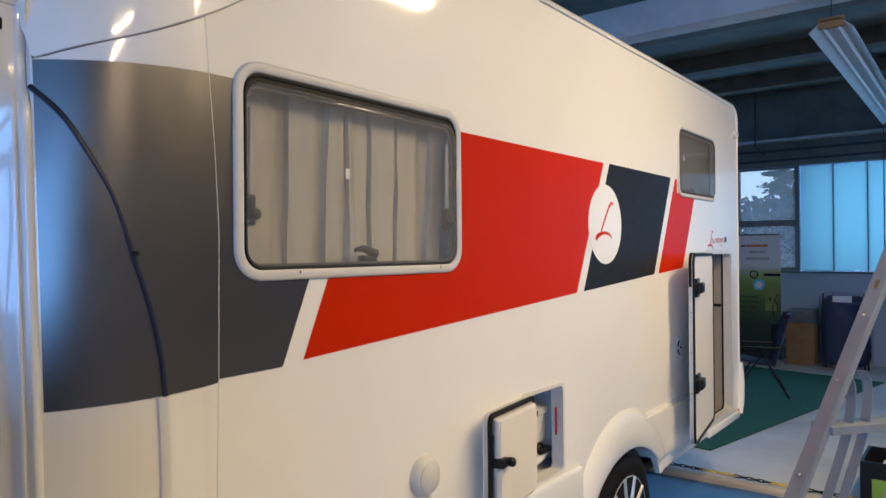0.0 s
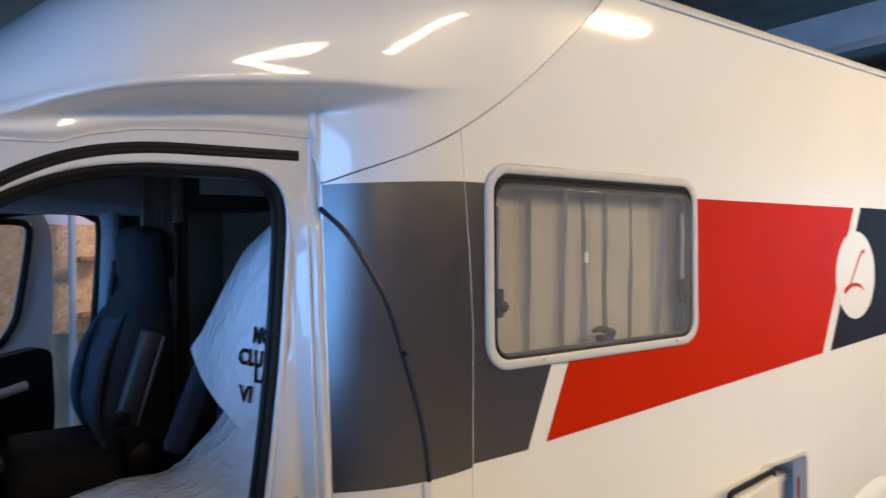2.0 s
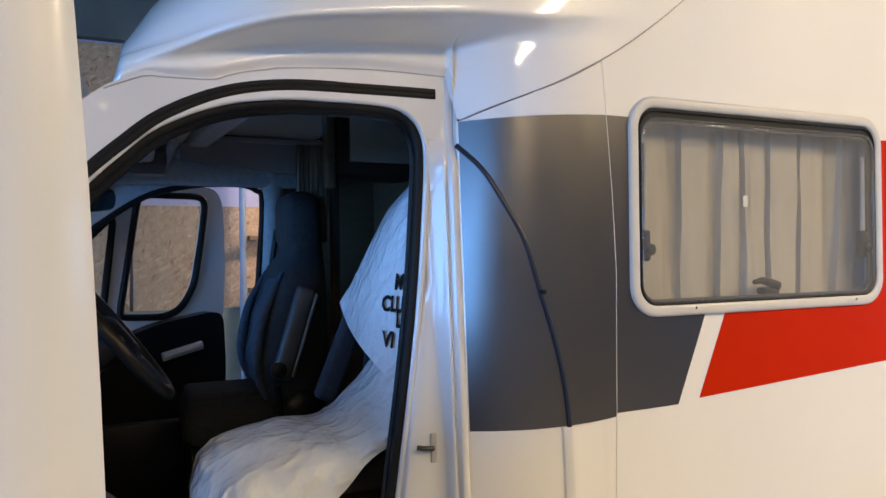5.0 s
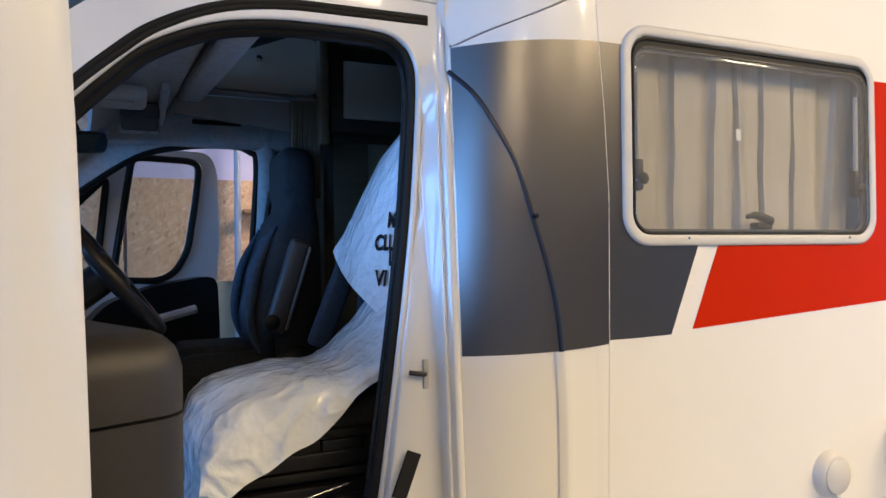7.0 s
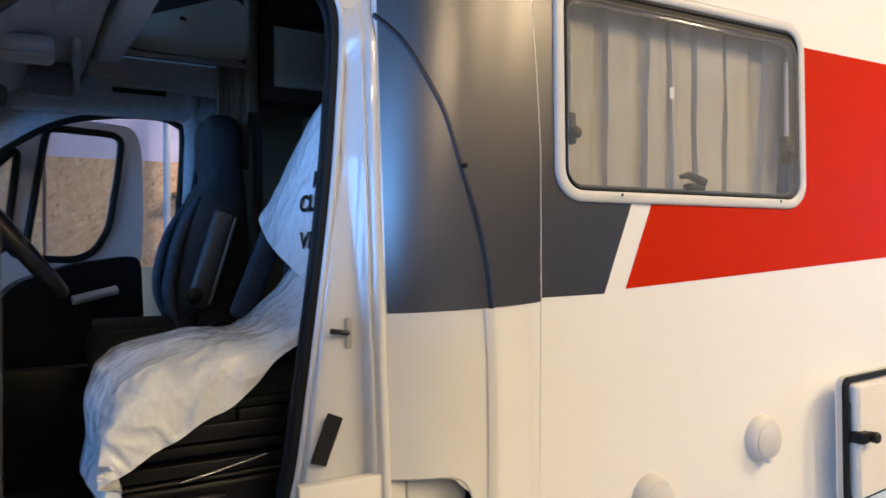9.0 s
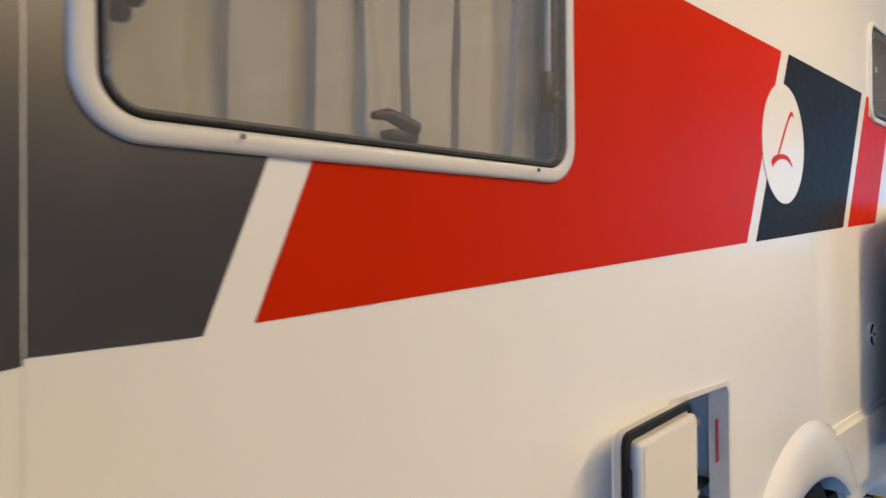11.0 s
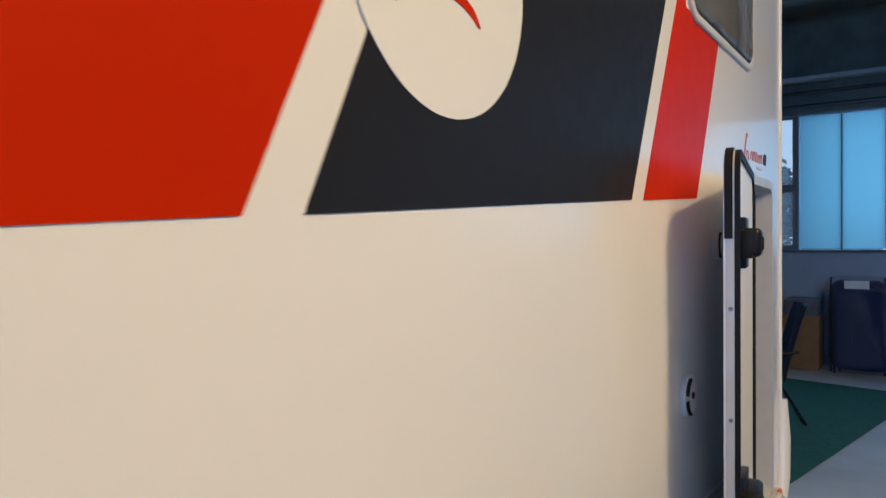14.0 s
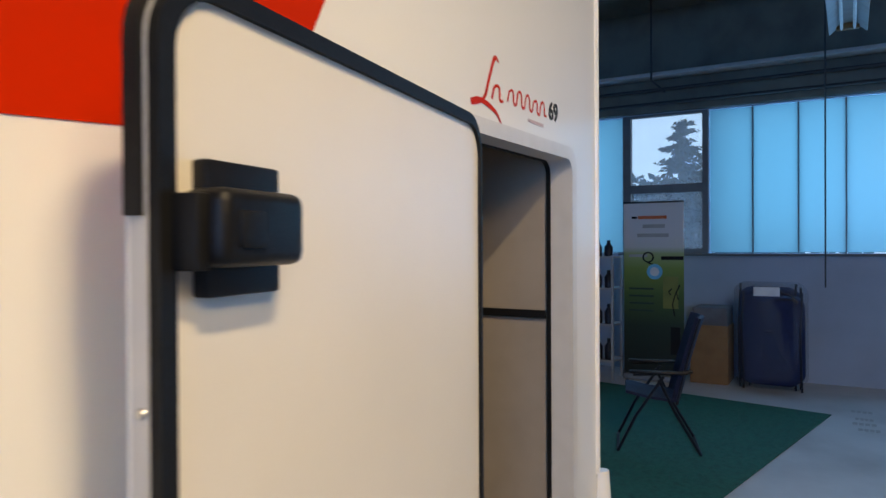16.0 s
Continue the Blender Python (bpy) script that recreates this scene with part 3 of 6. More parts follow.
# rear corner, rear wall, roof, far wall, floor
rows = []
for z in [0.52, 0.6, 1.2, 1.8, 2.4, 2.69] + [2.69 + 0.12 * math.sin(radians(a)) for a in range(15, 91, 15)]:
    t = 0.11 - math.sqrt(max(0.0, 0.11**2 - max(0.0, min(0.11, z - 2.69)) ** 2))
    rows.append([(XR - 0.06 - t, 0.0, z)] + [(XR - 0.06 + 0.06 * math.sin(radians(a)) - t, 0.06 - 0.06 * math.cos(radians(a)), z) for a in range(15, 91, 15)] + [(XR - t, 1.1, z), (XR - t, YB, z)])
part("rear_wall", sheet(rows), M_WALL, rv, "white rear wall with a rounded corner")
rows = []
for x in (0.3, 0.51, 1.5, 2.5, 3.5, XR - 0.11):
    rows.append([(x, -0.002, 2.795), (x, 0.006, 2.825), (x, 0.03, 2.842), (x, 0.1, 2.85), (x, 1.1, 2.87), (x, YB, 2.84)])
part("roof", sheet(rows), M_WALL, rv)
part("roof_rail", tube([(0.55, -0.004, 2.798), (2, -0.004, 2.798)] + [(x, -0.003, z) for x, z in reversed(CORNER)] + [(XR - 0.06, -0.001, 2.4), (XR - 0.06, -0.001, 0.9)], 0.008), M_WALL, rv, "slim white edge rail round the roof corner")
part("far_wall", box((-0.4, YB, 0.5), (XR, YB + 0.03, 2.83)), M_WALL, rv)
part("under_floor", box((-0.35, 0.06, 0.5), (XR - 0.05, YB, 0.55)), M_PLA, rv)
part("corner_lamp", lathe([(0.028, 0), (0.028, 0.02), (0.018, 0.03), (0.0, 0.032)], 16, pose(4.37, 0.0, 2.595, 90)), M_FRAME, rv, "round white side marker lamp")
part("corner_post", tube([(XR - 0.03, -0.004, 0.9), (XR - 0.035, -0.006, 0.75), (XR - 0.06, -0.008, 0.6), (XR - 0.09, -0.008, 0.53)], [0.02, 0.03, 0.03, 0.025], 10), M_GEL, rv)
part("reflector", box((4.385, -0.016, 0.53), (4.43, 0.0, 0.565), 0.004), M_ORANGE, rv, "orange side reflector")

# transition panel in front of the seam
rows = []
for k in range(41):
    z = 1.057 + (2.36 - 1.057) * k / 40
    row = []
    for i in range(19):
        x = seam_x(z) + 0.003 + (-0.395 - seam_x(z) - 0.003) * i / 18
        zz = z
        if z > 2.1:
            zz = 2.1 + (min(z, cap_z(max(x, -0.389)) - 0.004) - 2.1) if z > cap_z(max(x, -0.389)) - 0.004 else z
        row.append((x, panel_y(x, zz) + (0.0015 if i == 0 else 0.0), zz))
    rows.append(row)
part("transition_panel", sheet(rows), M_GEL, rv, "curved white panel between cab and body")
rows = []
for k in range(16):
    z = 0.45 + 0.607 * k / 15
    xe = -0.222 - 0.05 * (1 - math.sqrt(max(0.0, 1 - max(0.0, (z - 0.985) / 0.0721) ** 2)))
    rows.append([(seam_x(z) - 0.0004 + (xe - seam_x(z)) * i / 8, panel_y(seam_x(z) + (xe - seam_x(z)) * i / 8, z), z) for i in range(9)])
part("lower_panel", sheet(rows), M_GEL, rv)
part("sill_cover", box((-0.351, 0.085, 0.45), (-0.2, 0.12, 1.07), 0.006), M_GEL, rv, "white sill cover")
part("sill_cover", box((-0.6, 0.085, 0.45), (-0.355, 0.12, 1.07), 0.006), M_GEL, rv, "white sill cover")

# thin grey bead for the shadow that marks this joint
part("panel_joint", tube([(x, panel_y(x, z) + 0.001, z) for x, z in spline([(-0.394, 1.056), (-0.33, 1.056), (-0.27, 1.055), (-0.24, 1.04), (-0.225, 1.005), (-0.222, 0.95), (-0.222, 0.8)], 5)], 0.0022, 6), M_GREYP, rv, "panel joint, its shadow line drawn as a grey bead")

# graphics: foils on the sheet
rows = []
for k in range(25):
    row = []
    for i in range(19):
        u = i / 18
        z0, z1 = 1.442 - 0.02 * u**0.7, 2.18 - 0.012 * u
        z = z0 + (z1 - z0) * k / 24
        x = seam_x(z) - 0.002 + (-0.392 - seam_x(z) + 0.002) * u
        row.append((x, panel_y(x, z) - 0.0016, z))
    rows.append(row)
part("grey_foil", sheet(rows), M_GREY, rv, "dark grey metallic foil")
FY0, FY1 = -0.0016, -0.0002
xa = [(seam_x(z) + 0.0003, z) for z in (2.18, 2.0, 1.8, 1.6, 1.45)]
part("grey_foil", plate([(0.152, 1.453), (0.254, 1.7), (0.045, 1.7), (0.022, 1.725), (0.012, 1.78), (0.012, 2.15), (0.016, 2.18)] + xa, [], FY0, FY1), M_GREY, rv, "dark grey metallic foil", None)
part("red_foil", plate([(0.223, 1.463), (1.823, 1.559), (2.117, 2.173), (0.915, 2.172), (0.921, 1.78), (0.912, 1.73), (0.892, 1.702), (0.325, 1.702)], [], FY0, FY1), M_RED, rv, "bright red foil stripe", None)
part("dark_foil", plate([(1.895, 1.562), (2.762, 1.614), (3.037, 2.174), (2.186, 2.176)], [], FY0, FY1), M_DARK, rv, "anthracite foil field", None)
part("red_foil", plate([(2.831, 1.616), (3.23, 1.638), (3.465, 2.09), (3.14, 2.09), (3.14, 2.172), (3.112, 2.172)], [], FY0, FY1), M_RED, rv, "bright red foil stripe", None)
part("round_emblem", plate([(2.13 + 0.186 * math.cos(a * math.pi / 32), 1.876 + 0.193 * math.sin(a * math.pi / 32)) for a in range(64)], [], -0.003, -0.0018), M_WALL, rv, "white round emblem field", None)


def stroke(pts, wid, y, name="emblem_stroke"):
    c = spline(pts, 6)
    w = [interp(i / (len(c) - 1), np.linspace(0, 1, len(wid)), wid) for i in range(len(c))]
    left, right = [], []
    for i, p in enumerate(c):
        a, b = np.array(c[max(0, i - 1)]), np.array(c[min(len(c) - 1, i + 1)])
        d = (b - a) / max(1e-6, np.linalg.norm(b - a))
        n = np.array([-d[1], d[0]])
        left.append(tuple(np.array(p) + n * w[i] / 2))
        right.append(tuple(np.array(p) - n * w[i] / 2))
    return sheet([[(x, y, z) for x, z in left], [(x, y, z) for x, z in right]], 0.0006)


part("emblem_stroke", stroke([(2.218, 1.97), (2.203, 1.983), (2.176, 1.968), (2.155, 1.944), (2.107, 1.88), (2.066, 1.822)], [0.005, 0.015, 0.012, 0.012, 0.01], -0.0036), M_RED, rv, "red script stroke", None)
part("emblem_stroke", stroke([(2.02, 1.801), (2.04, 1.818), (2.09, 1.832), (2.145, 1.833), (2.18, 1.822), (2.2, 1.806)], [0.02, 0.023, 0.016, 0.014, 0.012, 0.004], -0.0042), M_RED, rv, "red script stroke", None)
# script lettering over the garage door, drawn as plain strokes
y = -0.0012
part("script_stroke", stroke([(3.845, 1.866), (3.828, 1.87), (3.806, 1.83), (3.786, 1.79), (3.76, 1.775), (3.732, 1.77)], [0.004, 0.009, 0.008, 0.008, 0.007, 0.01], y), M_RED, rv, "red script stroke", None)
part("script_stroke", stroke([(3.73, 1.772), (3.76, 1.78), (3.8, 1.776), (3.835, 1.765), (3.855, 1.748)], [0.01, 0.009, 0.01, 0.007, 0.003], y - 0.0003), M_RED, rv, "red script stroke", None)


def wave(x0, x1, n, base, h):
    pts = []
    for i in range(n):
        xa = x0 + (x1 - x0) * i / n
        dx = (x1 - x0) / n
        k = 1.0 if i % 3 else 0.85
        pts += [(xa, base), (xa + 0.22 * dx, base + 0.8 * h * k), (xa + 0.5 * dx, base + h * k), (xa + 0.68 * dx, base + 0.7 * h), (xa + 0.72 * dx, base + 0.1 * h)]
    return pts + [(x1, base + 0.1 * h)]


part("script_stroke", stroke(wave(3.815, 3.865, 1, 1.79, 0.034), [0.006], y), M_RED, rv, "red script stroke", None)
part("script_stroke", stroke(wave(3.885, 4.09, 5, 1.797, 0.03), [0.005], y), M_RED, rv, "red script stroke", None)
word("model_number", "69", 0.056, pose(4.132, -0.0006, 1.797, 90), M_DARK, rv, "small dark figures", bold=0.0012)
part("small_print", box((3.99, -0.0012, 1.772), (4.07, -0.0002, 1.779)), mat("pale_red_print", (0.5, 0.36, 0.33), 0.5), rv, "line of tiny grey print", None)

# moulded line across the transition panel
ml = spline([(-0.397, 2.11), (-0.35, 2.048), (-0.309, 1.966), (-0.268, 1.872), (-0.238, 1.756), (-0.205, 1.637), (-0.183, 1.527), (-0.173, 1.43)], 5)
# on the foil a blue-black bead stands in for the dark reflection in the crease
part("moulding", tube([(x, panel_y(x, z) - 0.001, z) for x, z in ml], 0.0065, 8), mat("dark_crease_reflection", (0.012, 0.016, 0.03), 0.35), rv, "slim crease line, its dark reflection put into the colour")
ml = [(-0.173, 1.43), (-0.168, 1.3), (-0.168, 1.15), (-0.17, 1.02), (-0.172, 0.8)]
rows = [[(x - 0.02, panel_y(x - 0.02, z) + 0.0003, z), (x - 0.017, panel_y(x, z) - 0.002, z), (x - 0.002, panel_y(x, z) - 0.0105, z), (x + 0.004, panel_y(x, z) - 0.0115, z), (x + 0.02, panel_y(x, z) - 0.0095, z), (x + 0.09, panel_y(x + 0.09, z) - 0.0004, z)] for x, z in spline(ml, 6)]
part("moulding", sheet(rows), M_GEL, rv, "moulded crease of the white panel", 25)
part("seam", tube([(seam_x(z) - 0.001, -0.0003, z) for z in np.linspace(1.45, 2.176, 30)], 0.0015, 8), M_WALL, rv, "pale sealing joint")
part("clip", lathe([(0.006, 0), (0.006, 0.012), (0.003, 0.014), (0, 0.014)], 10, pose(-0.238, 0.018, 1.753, 90)), M_PLA, rv)

# fairing over the cab
TOPX = [-1.166, -1.16, -1.142, -1.07, -0.93, -0.8, -0.6, -0.3, 0.1, 0.56]
TOPZ = [2.25, 2.33, 2.45, 2.58, 2.70, 2.77, 2.835, 2.86, 2.865, 2.865]


LIP = spline(list(zip([-1.25, -1.145, -1.048, -0.96, -0.818, -0.645, -0.453, -0.295, -0.206, 0.0], [2.245, 2.255, 2.275, 2.304, 2.335, 2.36, 2.382, 2.394, 2.4, 2.43])), 6)


def lip_z(x):
    return interp(x, [p[0] for p in LIP], [p[1] for p in LIP])


def fair_y(x, z, zt, zl):
    low = panel_y(x, min(z, 2.2))
    if x < -0.4:
        low = 0.145 + 0.018 * smooth(-0.4, -0.42, x)
    zlip = lip_z(x)
    zu = zlip - interp(x, [-1.2, -0.96, -0.6, -0.4, -0.22, 0.5], [0.02, 0.03, 0.042, 0.052, 0.05, 0.12])
    up = -0.002 + 0.03 * smooth(-0.1, -0.9, x)
    front = smooth(-0.8, -1.12, x)
    low += (0.155 - low) * front
    up += (0.146 - up) * front
    if x < -0.4:
        low += (0.1757 - low) * (1 - smooth(zl, zl + 0.022, z))
    q = min(1.0, max(0.0, (z - zu) / (zlip - zu)))
    ledge = q**2.8 if x < -0.2 else q * q * (3 - 2 * q) * smooth(-0.1, 0.0, x) + q**2.8 * (1 - smooth(-0.1, 0.0, x))
    y0 = low * (1 - ledge) + up * ledge
    n = interp(x, [-1.25, -1.1, -0.8, -0.3, 0.5], [1.6, 2.4, 4.0, 9.0, 26.0])
    f = min(1.0, max(0.0, (z - 2.15) / (zt - 2.15))) ** n
    p = interp(x, [-1.25, -0.6, 0.5], [1.7, 2.0, 2.2])
    return y0 + (1.15 - y0) * (1 - (1 - f) ** (1 / p))


low_line = spline([(-1.174, 2.192), (-1.13, 2.212), (-1.093, 2.225), (-1.049, 2.226), (-0.963, 2.229), (-0.933, 2.239), (-0.896, 2.251), (-0.847, 2.261), (-0.796, 2.27), (-0.608, 2.284), (-0.412, 2.284)], 6) + [(-0.395, 2.18)]
fx = [p[0] for p in cap_line][::-1] + [-0.395, -0.4, -0.405, -0.412, -0.42, -0.43, -0.445] + list(np.linspace(-0.47, -1.08, 26)) + [-1.1, -1.115, -1.127, -1.136, -1.143, -1.149, -1.154, -1.158, -1.161, -1.163]
rows = []
for x in fx:
    zt = interp(x, TOPX, TOPZ)
    zl = cap_z(x) if x > -0.395 else interp(x, [p[0] for p in low_line], [p[1] for p in low_line])
    zlip = max(lip_z(x), zl + 0.02)
    zu = max(zl + 0.004, zlip - 0.06)
    zs = [zl + (zu - zl) * i / 6 for i in range(6)] + [zu + (zlip - zu) * i / 26 for i in range(26)] + [zlip + 0.024 * i / 8 for i in range(8)]
    zs += [zlip + 0.024 + (zt - zlip - 0.024) * math.sin(i / 34 * math.pi / 2) for i in range(35)]
    zs = [min(z, zt) for z in zs]
    ys = np.array([fair_y(x, z, zt, zl) - 0.003 for z in zs])
    for _ in range(6):
        ys[14:44] = 0.25 * ys[13:43] + 0.5 * ys[14:44] + 0.25 * ys[15:45]
    rows.append([(x, float(yv), z) for yv, z in zip(ys, zs)])
part("cab_fairing", sheet(rows), M_GEL, rv, "glossy white moulded overcab fairing")
part("fairing_joint", tube([(x, panel_y(x, z) - 0.001 - 0.003 * smooth(2.2, 2.35, z), z) for x, z in cap_line], 0.002, 6), M_GREYP, rv, "fine grey joint")

part("fairing_joint", tube([(x, 0.1742, z - 0.0005) for x, z in low_line[:-1]], 0.0014, 6), M_GREYP, rv, "fine grey joint")

# windows of the body


def body_window(w, wide, gap, label):
    """Frame, black gasket and a domed acrylic pane; gap: the gasket's extra height over the pane."""
    x0, z0, x1, z1 = w
    rings = []
    for q, yy in ((0.0, 0.004), (0.0005, -0.004), (0.002, -0.008), (0.006, -0.0105), (0.011, -0.0115), (wide - 0.007, -0.0112), (wide - 0.003, -0.0095), (wide, -0.006), (wide + 0.001, 0.006)):
        rings.append([(x, yy, z) for x, z in rrect(x0 + q, z0 + q, x1 - q, z1 - q, 0.082 - q, 10)])
    t = part("window", sheet([r + r[:1] for r in rings]), M_FRAME, rv, label, 60)
    p0, p1, p2, p3 = x0 + wide + 0.006, z0 + wide + 0.005, x1 - wide - 0.006, z1 - wide - gap
    part("seal", plate(rrect(x0 + wide - 0.001, z0 + wide - 0.001, x1 - wide + 0.001, z1 - wide + 0.001, 0.058, 10), [rrect(p0 + 0.004, p1 + 0.004, p2 - 0.004, p3 - 0.004, 0.046, 10)], -0.0055, 0.001), M_RUB, t, "black rubber seal", 30)
    part("gasket_lip", tube([(x, -0.006, z) for x, z in rrect(x0 + wide + 0.004, z0 + wide + 0.003, x1 - wide - 0.004, z1 - wide - 0.008, 0.052, 10)], 0.003, 6, closed=True), M_RUB, t)
    dome = [[(x, yy, z) for x, z in rrect(p0 + q, p1 + q, p2 - q, p3 - q, max(0.012, 0.05 - q), 10)] for q, yy in ((0.0, -0.002), (0.0, -0.0065), (0.002, -0.0095), (0.006, -0.0125), (0.012, -0.0145), (0.02, -0.0152))]
    bm = sheet([r + r[:1] for r in dome])
    bmesh.ops.remove_doubles(bm, verts=bm.verts, dist=1e-6)
    bmesh.ops.holes_fill(bm, edges=[e for e in bm.edges if e.is_boundary and e.verts[0].co.y < -0.015], sides=0)
    g = part("pane", bm, M_GLASS, t, "tinted acrylic pane with a rounded edge", 180)
    g.visible_shadow = False
    part("inner_frame", plate(rrect(x0 + 0.01, z0 + 0.01, x1 - 0.01, z1 - 0.01, 0.065, 10), [rrect(p0 + 0.012, p1 + 0.01, p2 - 0.012, p3 - 0.012, 0.04, 10)], 0.004, 0.014), mat("dark_inner_frame", (0.09, 0.088, 0.085), 0.45), t, "dark grey inner frame")
    return t


t = body_window(W1, 0.029, 0.024, "large hinged window with an off-white frame")
for x in (0.062, 0.878):
    part("stay_block", box((x - 0.014, 0.002, 1.82), (x + 0.014, 0.026, 1.9), 0.007), M_PLA, t)
    part("stay_rod", tube([(x, 0.012, 1.9), (x + 0.003, 0.012, 2.12)], 0.006, 8), M_GREYP, t, "grey telescopic stay")
    part("stay_knob", lathe([(0.014, 0), (0.015, 0.008), (0.01, 0.013), (0, 0.014)], 14, pose(x + 0.012, 0.008, 1.85, 90)), M_PLA, t)
part("latch", box((0.46, 0.0, 1.722), (0.52, 0.03, 1.742), 0.006), M_PLA, t)
part("latch_lever", tube([(0.428, 0.006, 1.757), (0.455, 0.004, 1.762), (0.485, 0.004, 1.755), (0.515, 0.006, 1.745)], [0.006, 0.01, 0.012, 0.014], 10), M_PLA, t, "black latch lever")
for x in (0.2, 0.806):
    part("screw", lathe([(0.004, 0), (0.003, 0.002), (0, 0.002)], 10, pose(x, -0.018, 1.699, 90)), M_STEEL, t)
part("sticker", box((0.387, 0.0, 1.963), (0.403, 0.001, 1.993)), M_WHITE, t, "small white paper sticker", None)
t2 = body_window(W2, 0.024, 0.01, "small rear window with an off-white frame")
part("latch", box((3.46, 0.0, 2.115), (3.56, 0.03, 2.14), 0.006), M_PLA, t2)
part("sticker", box((3.27, 0.0, 2.3), (3.285, 0.001, 2.325)), M_WHITE, t2, "small white paper sticker", None)

# curtains behind the panes


def curtain(folds, z0, z1, y, label):
    """folds: foot and head place of each edge and how far back the cloth lies from there on."""
    rows = []
    for k in range(25):
        v = k / 24
        row = []
        for (xa, xb, d), (xc, xd, d2) in zip(folds, folds[1:]):
            a, b = xa + (xb - xa) * v, xc + (xd - xc) * v
            for u, w in ((0.0, 0.5), (0.05, 0.85), (0.12, 1.0), (0.35, 1.04), (0.65, 1.04), (0.88, 1.0), (0.96, 0.9)):
                row.append((a + (b - a) * u, y + 0.42 * d * w + 0.0025 * math.sin(7 * v + 31 * a + 9 * u) + 0.0015 * math.sin(19 * v + 13 * a), z0 + (z1 - z0) * v))
        rows.append(row)
    return single("curtain", sheet(rows), M_CURT, label, "curtain", smooth=50)


FOLDS = [(-0.1, -0.1, 0.012), (0.05, 0.05, 0.0), (0.148, 0.2, 0.05), (0.221, 0.232, 0.004), (0.306, 0.342, 0.055), (0.359, 0.385, 0.006), (0.424, 0.447, 0.03), (0.452, 0.458, -0.008), (0.497, 0.47, 0.014), (0.536, 0.549, 0.05), (0.552, 0.562, 0.0), (0.653, 0.676, 0.05), (0.668, 0.69, 0.004), (0.762, 0.784, 0.06), (0.82, 0.885, 0.012), (0.893, 0.949, 0.06), (0.985, 1.0, 0.01), (1.09, 1.09, 0.05), (1.25, 1.25, 0.05)]
curtain(FOLDS, 1.62, 2.34, 0.06, "beige pleated curtain hanging behind the large window")
# closed pleated blind behind the rear pane
rows = []
for k in range(41):
    z = 2.03 + 0.5 * k / 40
    rows.append([(x, 0.045 + (0.002 if k % 2 else 0.0), z) for x in (3.1, 3.3, 3.5, 3.7, 3.93)])
single("pleated_blind", sheet(rows), mat("dark_blind_cloth", (0.035, 0.036, 0.04), 0.8, var=0.06, scale=12), "dark grey pleated blind closed behind the rear window", "blind")

# service hatch
t = part("service_hatch", plate(rrect(*SV, 0.03), [rrect(SV[0] + 0.014, SV[1] + 0.014, SV[2] - 0.014, SV[3] - 0.014, 0.022)], -0.007, 0.05), M_FRAME, rv, "open service hatch with a white frame", 30)
bm = bmesh.new()
add_box(bm, (SV[0] - 0.02, 0.24, SV[1]), (1.9, 0.25, SV[3]))
add_box(bm, (1.88, 0.05, SV[1]), (1.9, 0.24, SV[3]))
add_box(bm, (SV[0] - 0.02, 0.05, SV[1]), (SV[0], 0.24, SV[3]))
add_box(bm, (SV[0] - 0.02, 0.05, SV[3]), (1.9, 0.25, SV[3] + 0.01))
add_box(bm, (SV[0] - 0.02, 0.05, SV[1] - 0.01), (1.9, 0.25, SV[1]))
part("compartment", bm, mat("pale_grey_plastic", (0.52, 0.53, 0.55), 0.5), t, "grey plastic service compartment", None)
part("reflector", box((1.655, 0.02, 0.95), (1.668, 0.024, 1.07)), M_REDR, t)
part("valve_block", box((1.54, 0.09, 0.91), (1.7, 0.2, 1.03), 0.008), M_WHITE, t, "white pump block")
part("block_lid", box((1.535, 0.085, 1.03), (1.71, 0.205, 1.062), 0.008), M_WHITE, t)
part("block_label", box((1.56, 0.082, 1.035), (1.61, 0.0845, 1.055)), M_DARK, t, "", None)
part("valve", lathe([(0.03, 0), (0.03, 0.05), (0.02, 0.06), (0, 0.06)], 14, pose(1.64, 0.14, 0.88, 90)), M_PLA, t)
part("hose", tube(spline([(1.6, 0.15, 1.175), (1.61, 0.14, 1.12), (1.63, 0.13, 1.065)], 5), 0.022, 10), M_PLA, t)
part("hose_nut", lathe([(0.03, 0), (0.03, 0.03), (0.022, 0.035), (0, 0.035)], 12, pose(1.62, 0.14, 1.085)), M_PLA, t)
part("drain", tube(spline([(1.52, 0.12, 0.83), (1.6, 0.09, 0.845), (1.7, 0.11, 0.85), (1.78, 0.14, 0.82)], 5), 0.024, 10), M_WHITE, t)
part("drain_lever", box((1.6, 0.06, 0.868), (1.7, 0.1, 0.89), 0.006), M_PLA, t)
part("side_board", box((1.79, 0.1, 0.8), (1.8, 0.239, 1.17), 0.003), M_WHITE, t)


